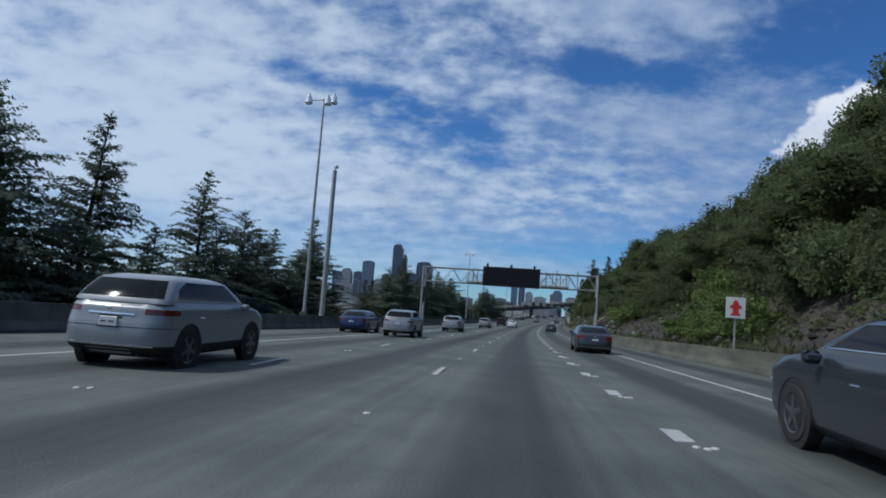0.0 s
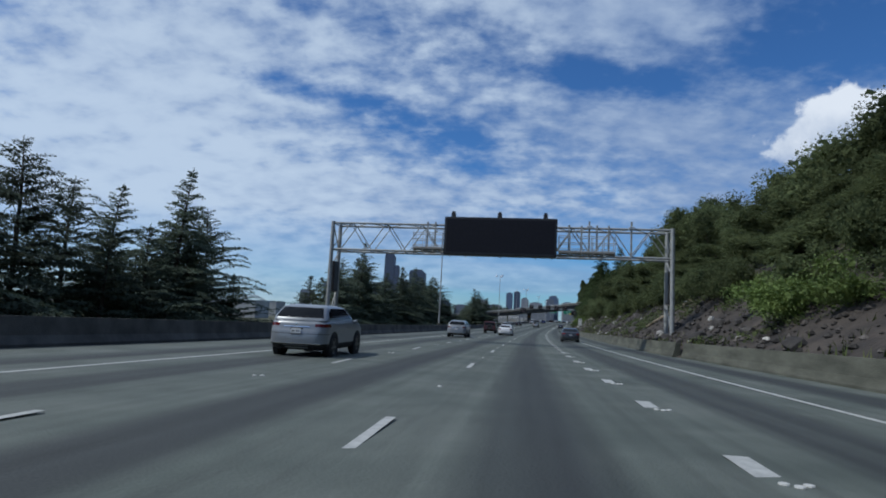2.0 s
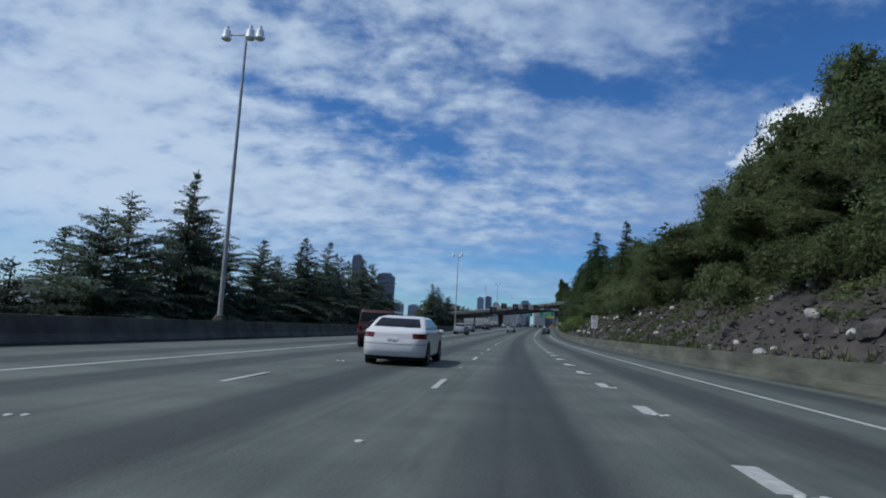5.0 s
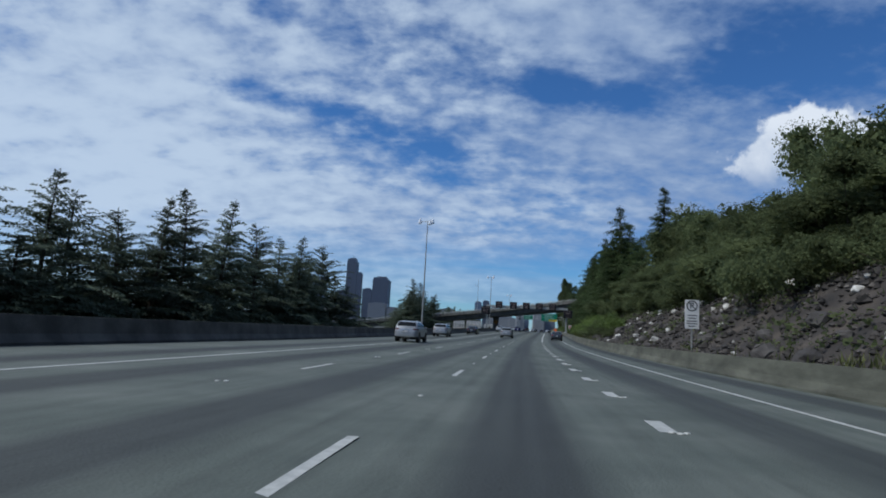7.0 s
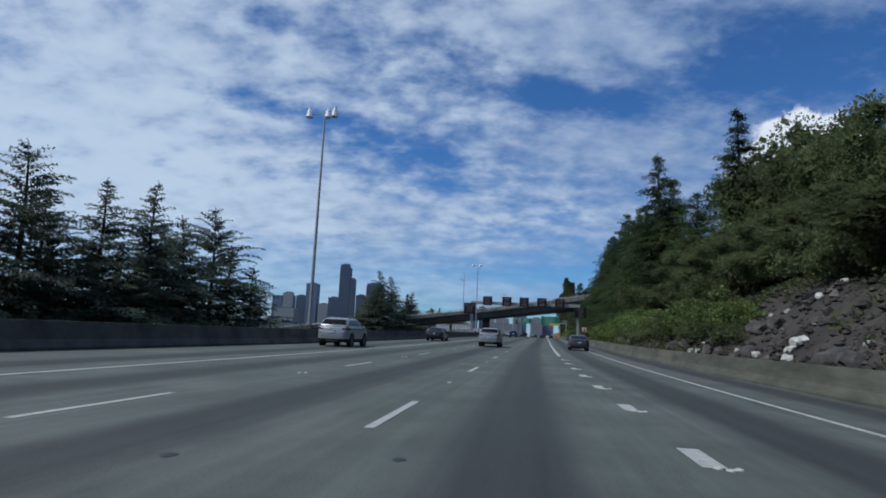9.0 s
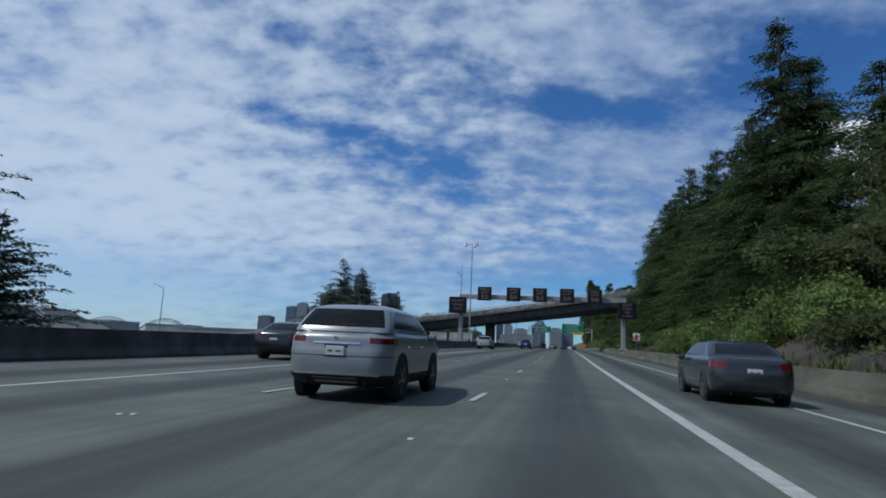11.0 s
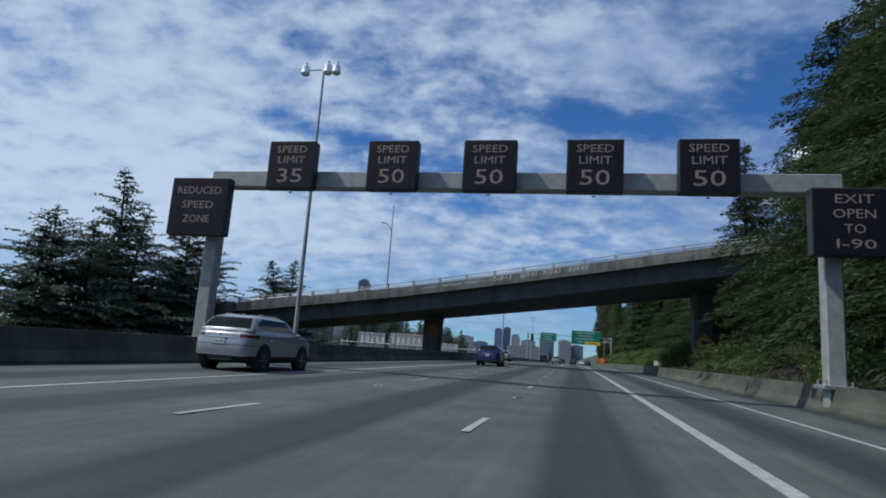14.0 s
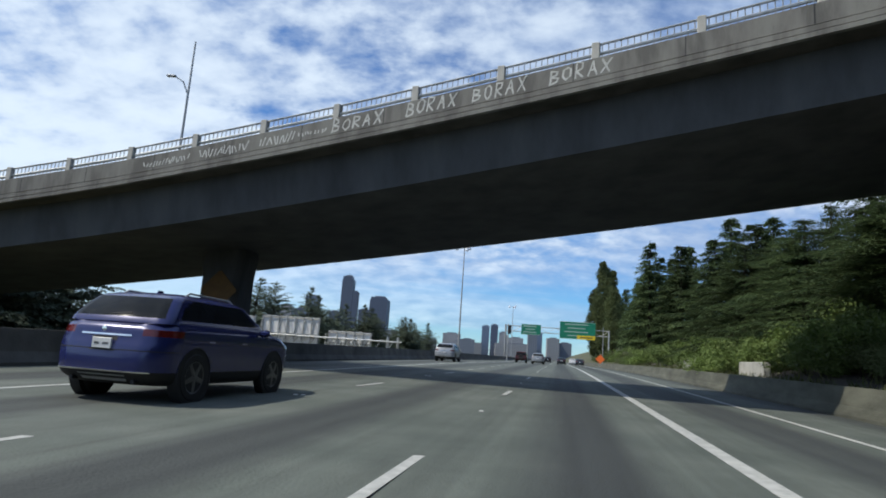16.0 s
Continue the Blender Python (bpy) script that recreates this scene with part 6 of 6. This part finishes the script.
# ---------------------------------------------------------------- stones on the slope
def stones():
    rnd = random.Random(21)
    shapes = []
    for i in range(7):
        bm = bmesh.new()
        bmesh.ops.create_icosphere(bm, subdivisions=2, radius=0.5)
        off = Vector((i * 3.1, i * 1.7, 0))
        for v in bm.verts:
            k = 1 + 0.55 * noise.noise(v.co * 2.2 + off) + 0.2 * noise.noise(v.co * 5 + off)
            v.co = Vector((v.co.x * 1.25, v.co.y * 0.95, v.co.z * 0.72)) * k
            for ax in range(3):
                v.co[ax] = max(min(v.co[ax], 0.42 + 0.06 * ((i + ax) % 3)), -0.42 + 0.05 * ((i + ax) % 2))
        for pale in (0, 1):
            me = bpy.data.meshes.new("stone")
            bm.to_mesh(me)
            me.materials.append(M_PALE if pale else M_ROCK)
            shapes.append(me)
        bm.free()
    for k in range(290):
        s = rnd.choice((rnd.uniform(44, 190), rnd.uniform(190, 282)))
        d = rnd.random() ** 1.3 * 6.6 + 0.5
        u = right_wall(s) + 0.5 + d
        size = rnd.uniform(0.40, 1.05) * (1.3 if rnd.random() < 0.12 else 1.0)
        pale = 1 if rnd.random() < 0.55 else 0
        ob = new("stone", shapes[rnd.randrange(7) * 2 + pale])
        size *= rnd.uniform(0.32, 0.62) if pale else 1.0
        ob.matrix_world = at(s, u, rise(s, u) + 0.12 * size) @ Euler((rnd.uniform(-0.4, 0.4), rnd.uniform(-0.4, 0.4), rnd.uniform(0, 6.28))).to_matrix().to_4x4() @ Matrix.Diagonal((size, size * rnd.uniform(0.7, 1.2), size, 1))
        tagged(ob, "pale broken stone on the bare slope" if pale else "dark broken stone on the bare slope", "stone", "stones on the slope")
    # the uncounted rubble between them
    rng = np.random.default_rng(4)
    vs, fs = [], []
    cube = np.array([(0.5, 0.1, 0), (-0.1, 0.5, 0.05), (-0.5, -0.1, 0), (0.1, -0.5, -0.05), (0.05, 0, 0.42), (0, 0.05, -0.4)])
    tri = [(0, 1, 4), (1, 2, 4), (2, 3, 4), (3, 0, 4), (1, 0, 5), (2, 1, 5), (3, 2, 5), (0, 3, 5)]
    for _ in range(9500):
        s = rng.uniform(36, 292)
        if s < 190 and rng.random() < (0.8 if s < 95 else 0.45):
            continue
        u = right_wall(s) + 0.5 + rng.random() ** 1.2 * 7.5
        c = np.array(P(s, u, rise(s, u) + 0.02))
        b = len(vs)
        sz = rng.uniform(0.14, 0.42) if rng.random() < 0.90 or s < 190 else rng.uniform(0.40, 0.70)
        q = cube * rng.uniform(0.6, 1.4, (6, 3)) * sz
        a = rng.uniform(0, 6.28)
        r = np.array([[math.cos(a), -math.sin(a), 0], [math.sin(a), math.cos(a), 0], [0, 0, 1]])
        vs += [tuple(p) for p in q @ r.T + c]
        fs += [tuple(i + b for i in f) for f in tri]
    me = bpy.data.meshes.new("rubble")
    me.from_pydata(vs, [], fs)
    tagged(part("rubble", me, material("rubble_stone", [(0.014, 0.012, 0.0115), (0.034, 0.030, 0.027), (0.088, 0.080, 0.073)], 0.95, 0, 2, 6, random=0.7, island=True)), "small dark rubble covering the bare slope", "rubble", "", "stuff")


def weeds():
    """Tufts of grass and weeds along the slope and at the foot of the barrier."""
    rng = np.random.default_rng(9)
    vs = []
    for _ in range(9000):
        s = rng.uniform(30, 470)
        near = rng.random() < 0.35
        u = right_wall(s) + (0.62 + rng.random() * 0.8 if near else 0.8 + rng.random() * 12)
        if 80 < s < 175 and u < 13.5 and rng.random() < 0.85 or 205 < s < 262 and u < 14 and rng.random() < 0.9:
            continue
        c = np.array(P(s, u, rise(s, u) - 0.03))
        for _ in range(4):
            a, h = rng.uniform(0, 6.28), rng.uniform(0.15, 0.55)
            d = np.array([math.cos(a), math.sin(a), 0])
            b = c + rng.normal(0, 0.12, 3) * (1, 1, 0)
            sd = np.array([-d[1], d[0], 0]) * rng.uniform(0.02, 0.05)
            vs += [b - sd, b + sd, b + d * h * rng.uniform(0.2, 0.7) + np.array([0, 0, h])]
    me = soup(np.array(vs), 3, "grass", [material("slope_grass", [(0.050, 0.075, 0.018), (0.12, 0.13, 0.045)], 0.8, 0, 0.5, 4, trans=0.3, random=0.5, island=True)])
    # low creepers in patches over the slope
    out = []
    while len(out) < 9000:
        s = rng.uniform(34, 300)
        u = right_wall(s) + 0.7 + rng.random() * 10
        k = noise.noise(Vector((s * 0.16, u * 0.32, 3.0))) + 0.05 * (u - 13)
        if k < 0.02 or s > 205 and u < 13 and rng.random() < 0.6:
            continue
        out.append(np.array(P(s, u, rise(s, u))))
    c = np.repeat(np.array(out), 6, 0)
    n = len(c)
    c += rng.normal(0, 0.22, (n, 3)) * (1, 1, 0) + np.stack([np.zeros(n), np.zeros(n), rng.uniform(0.02, 0.32, n)], 1)
    a = rng.normal(0, 1, (n, 3)) * (1, 1, 0.6)
    a /= np.linalg.norm(a, axis=1)[:, None]
    b = np.cross(a, rng.normal(0, 0.5, (n, 3)) + np.array([0, 0, 1]))
    b /= np.linalg.norm(b, axis=1)[:, None]
    ln = rng.uniform(0.06, 0.15, n)[:, None]
    quads = np.stack([c - a * ln, c + b * ln * 0.7, c + a * ln, c - b * ln * 0.7], 1).reshape(-1, 3)
    tagged(part("creepers", soup(quads, 4, "creepers", [M_LEAF]), None), "low green creepers in patches on the stony slope", "undergrowth", "", "stuff")
    tagged(part("grass", me, None), "patchy green and straw grass on the slope", "grass", "", "stuff")


# ---------------------------------------------------------------- the city and the stadiums, far off
def facade(name, wall, glass_, sx, sz):
    """A far facade: bays of glass between piers and floors, at their real size."""
    m = material(name, [tuple(v * 0.9 for v in wall), wall], 0.6, 0, 0.02)
    nt = m.node_tree
    b = nt.nodes["Principled BSDF"]
    base = b.inputs["Base Color"].links[0].from_socket
    tc = nt.nodes.new("ShaderNodeTexCoord")
    mp = nt.nodes.new("ShaderNodeMapping")
    mp.inputs["Rotation"].default_value = (radians(90), 0, 0)
    nt.links.new(tc.outputs["Object"], mp.inputs[0])
    br = nt.nodes.new("ShaderNodeTexBrick")
    br.offset = 0.0
    br.inputs["Scale"].default_value = 1.0
    br.inputs["Brick Width"].default_value, br.inputs["Row Height"].default_value = sx, sz
    br.inputs["Mortar Size"].default_value = sx * 0.16
    nt.links.new(mp.outputs[0], br.inputs["Vector"])
    br.inputs["Color1"].default_value = br.inputs["Color2"].default_value = (*glass_, 1)
    nt.links.new(base, br.inputs["Mortar"])
    nt.links.new(br.outputs["Color"], b.inputs["Base Color"])
    return m


def city():
    # Tower colours carry a blue tint that stands in for distance haze.
    dark = facade("hazed_dark_glass", (0.075, 0.098, 0.150), (0.055, 0.074, 0.120), 5, 4)
    bluec = facade("hazed_blue_glass", (0.13, 0.175, 0.255), (0.095, 0.135, 0.210), 5, 4)
    stone = facade("pale_tower_stone", (0.28, 0.29, 0.31), (0.19, 0.20, 0.22), 6, 4)
    grey = facade("grey_tower_stone", (0.17, 0.19, 0.23), (0.12, 0.14, 0.18), 6, 4)
    mats = dict(d=dark, b=bluec, s=stone, g=grey)

    def tower(x0, x1, top, mat, y=2250.0, step=0.0, depth=None, crown=0.0, spire=0.0, label="dark glass office tower in the far city"):
        w_, dep = x1 - x0, depth or (x1 - x0)
        g = thing("tower", Matrix.Translation(((x0 + x1) / 2, y, -25)), label, "building", "city towers")
        h = top + 25
        mb = Mesh()
        if step:
            mb.box((0, dep / 2, (h - step) / 2), (w_, dep, h - step)).box((-w_ * 0.06, dep / 2, h - step / 2), (w_ * 0.82, dep * 0.8, step))
        else:
            mb.box((0, dep / 2, h / 2), (w_, dep, h))
        part("wall", mb, mats[mat], g)
        part("roof", Mesh().box((0, dep / 2, h + 1.5), (w_ * 0.55, dep * 0.5, 3 + crown)), grey, g)
        if spire:
            part("spire", Mesh().tube((0, dep / 2, h), (0, dep / 2, h + spire), 1.2, 0.3, 6), dark, g)
    spec = [(-650, -612, 60, "g", 0), (-625, -590, 100, "b", 0), (-592, -556, 112, "s", 8), (-545, -515, 104, "d", 0), (-514, -476, 146, "b", 0), (-470, -437, 80, "s", 0), (-437, -404, 102, "d", 0), (-404, -369, 214, "d", 10), (-368, -350, 166, "d", 0),
            (-345, -313, 113, "d", 0), (-312, -256, 155, "d", 8), (-243, -203, 50, "g", 0), (-189, -151, 48, "b", 5), (-140, -95, 36, "g", 0), (-77, -25, 58, "s", 0), (-20, 20, 40, "g", 0), (39, 62, 88, "b", 0), (66, 88, 93, "d", 0), (92, 118, 72, "s", 6), (121, 163, 57, "s", 0),
            (165, 190, 66, "g", 0), (190, 222, 84, "b", 6), (226, 260, 60, "s", 0), (264, 300, 50, "g", 0), (-700, -660, 45, "s", 0), (-560, -500, 55, "s", 0), (-300, -240, 62, "g", 0), (-60, 40, 34, "s", 0), (80, 200, 38, "s", 0)]
    for i, (a, b, t, k, st) in enumerate(spec):
        y = 2250 + (0 if t > 70 else -180 + 37 * (i % 5))
        lab = {"d": "dark glass office tower in the far city", "b": "blue glass office tower in the far city, haze in its tint", "s": "pale stone block in the far city", "g": "grey concrete block in the far city"}[k]
        tower(a, b, t, mats and k, y, st, None, 2 if t > 100 else 0, 14 if i == 7 else 0, lab)


def arch(g, a, b, rise_, mat, depth=7.0, n=22, tube=1.1):
    """A bowed lattice truss between two feet."""
    a, b = Vector(a), Vector(b)
    pts = lambda k: [a + (b - a) * (i / n) + Vector((0, 0, rise_ * k * math.sin(math.pi * i / n))) for i in range(n + 1)]
    hi, lo = pts(1.0), pts(0.80)
    mb = Mesh()
    for i in range(n):
        mb.tube(hi[i], hi[i + 1], tube, None, 5, False).tube(lo[i], lo[i + 1], tube * 0.8, None, 5, False)
        mb.tube(hi[i], lo[i + 1], tube * 0.5, None, 4, False)
        mb.tube(lo[i], hi[i + 1], tube * 0.4, None, 4, False)
    part("arch_truss", mb, mat, g)


def stadiums():
    g = thing("ball_park", Matrix.Identity(4), "ball park with a bowed lattice roof beyond the trees", "stadium")
    arch(g, (-545, 700, -22), (-342, 700, -10), 31, M_ROOFMETAL, 7, 26, 0.9)
    arch(g, (-545, 760, -22), (-342, 760, -10), 31, M_ROOFMETAL, 7, 26, 0.9)
    rings = []
    for k in range(15):
        t = k / 14
        x, z = -540 + 196 * t, -22 + 12 * t + 27 * math.sin(math.pi * t)
        rings.append([(x, 704, z), (x, 756, z), (x, 756, z - 2.5), (x, 704, z - 2.5)])
    part("roof", Mesh().loft(rings), material("mesh_roof", [(0.20, 0.22, 0.24), (0.42, 0.44, 0.46)], 0.7, 0, 0.25), g)
    part("stand_wall", Mesh().box((-440, 690, -12), (130, 18, 22)), material("pale_stand_wall", [(0.30, 0.29, 0.26), (0.38, 0.37, 0.33)], 0.8, 0, 0.1), g)
    part("stand_box", Mesh().box((-380, 692, -14), (70, 30, 20)), material("dark_stand", [(0.05, 0.055, 0.06), (0.08, 0.085, 0.09)], 0.7, 0, 0.1), g)
    part("stair_tower", Mesh().box((-403, 684, 0), (12, 10, 12)), M_WHITE, g)
    f = thing("football_stadium", Matrix.Identity(4), "football stadium with two pale bowed roof trusses", "stadium")
    arch(f, (-556, 1100, -6), (-452, 1100, -3), 21, M_ROOFMETAL, 7, 24, 0.7)
    arch(f, (-465, 1100, -4), (-377, 1100, -2), 20, M_ROOFMETAL, 7, 24, 0.7)
    arch(f, (-760, 1100, -14), (-571, 1100, -3), 50, M_ROOFMETAL, 7, 26, 1.3)
    rings = []
    for k in range(15):
        t = k / 14
        x, z = -755 + 182 * t, -14 + 10 * t + 38 * math.sin(math.pi * t)
        rings.append([(x, 1108, z), (x, 1200, z), (x, 1200, -20), (x, 1108, -20)])
    part("roof", Mesh().loft(rings), material("dark_roof", [(0.05, 0.055, 0.065), (0.08, 0.085, 0.095)], 0.7, 0, 0.1), f)
    for x in (-504, -424):
        rings = []
        for k in range(13):
            t = k / 12
            xx, z = x - 44 + 88 * t, -4 + 10 * math.sin(math.pi * t)
            rings.append([(xx, 1110, z), (xx, 1180, z), (xx, 1180, -12), (xx, 1110, -12)])
        part("roof", Mesh().loft(rings), M_ROOFMETAL, f)
    part("stand", Mesh().box((-465, 1150, -14), (210, 70, 16)), M_WHITE, f)
    for x0, x1, y, h, lab in ((-640, -560, 640, 6, "low pale warehouse below the motorway"), (-330, -250, 720, 4, "low grey warehouse below the motorway"), (-240, -150, 800, 3, "low pale warehouse below the motorway"), (-380, -330, 1000, 7, "low white building below the motorway"), (-140, -60, 900, 2, "low grey shed below the motorway")):
        w_ = thing("warehouse", Matrix.Translation(((x0 + x1) / 2, y, -20)), lab, "building", "low buildings")
        part("wall", Mesh().box((0, 0, (h + 20) / 2), (x1 - x0, 40, h + 20)), material("warehouse_wall", [(0.28, 0.28, 0.27), (0.40, 0.40, 0.38)], 0.8, 0, 0.05), w_)
        part("roof", Mesh().box((0, 0, h + 20.4), (x1 - x0 + 1, 41, 0.8)), M_ROOFMETAL, w_)
    lp = thing("street_lamp", Matrix.Translation((-115, 520, -14)), "grey lamp mast below the motorway", "street lamp")
    part("mast", Mesh().tube((0, 0, 0), (0, 0, 30), 0.28, 0.16, 8), M_POLE, lp)
    part("arm", Mesh().tube((0, 0, 30), (-5, 0, 32), 0.16, 0.1, 6), M_POLE, lp)


traffic()
a = hydrant_sign(at(58.45, 9.35, 0.1))
copy_thing(a, at(352.3, 8.45, -0.1))
parking_sign()
diamond(at(401.4, 12.0, 3.4), 1.3, M_YELLOW_DIM, "yellow diamond warning sign on a bridge column")
diamond(at(404.1, -15.5, 3.0), 1.3, M_YELLOW_SHADED, "yellow diamond sign on the shaded bridge column, shade painted into its colour", False)
overhead_signs()
low_walls()
sign_backs()
stones()
weeds()
city()
stadiums()


def fallen_log():
    g = thing("fallen_log", at(133.0, 11.8, 0), "long pale weathered log lying on the stony slope", "log")
    inv = g.matrix_world.inverted() if g.matrix_world != Matrix.Identity(4) else at(133.0, 11.8, 0).inverted()
    pts = [inv @ P(s, u, rise(s, u) + 0.14) for s, u in ((134.6, 10.8), (133.4, 11.7), (132.0, 12.7), (130.4, 13.8))]
    part("trunk", Mesh().path(pts, [0.10, 0.13, 0.15, 0.16], 8), M_LOG, g, "", True)


fallen_log()
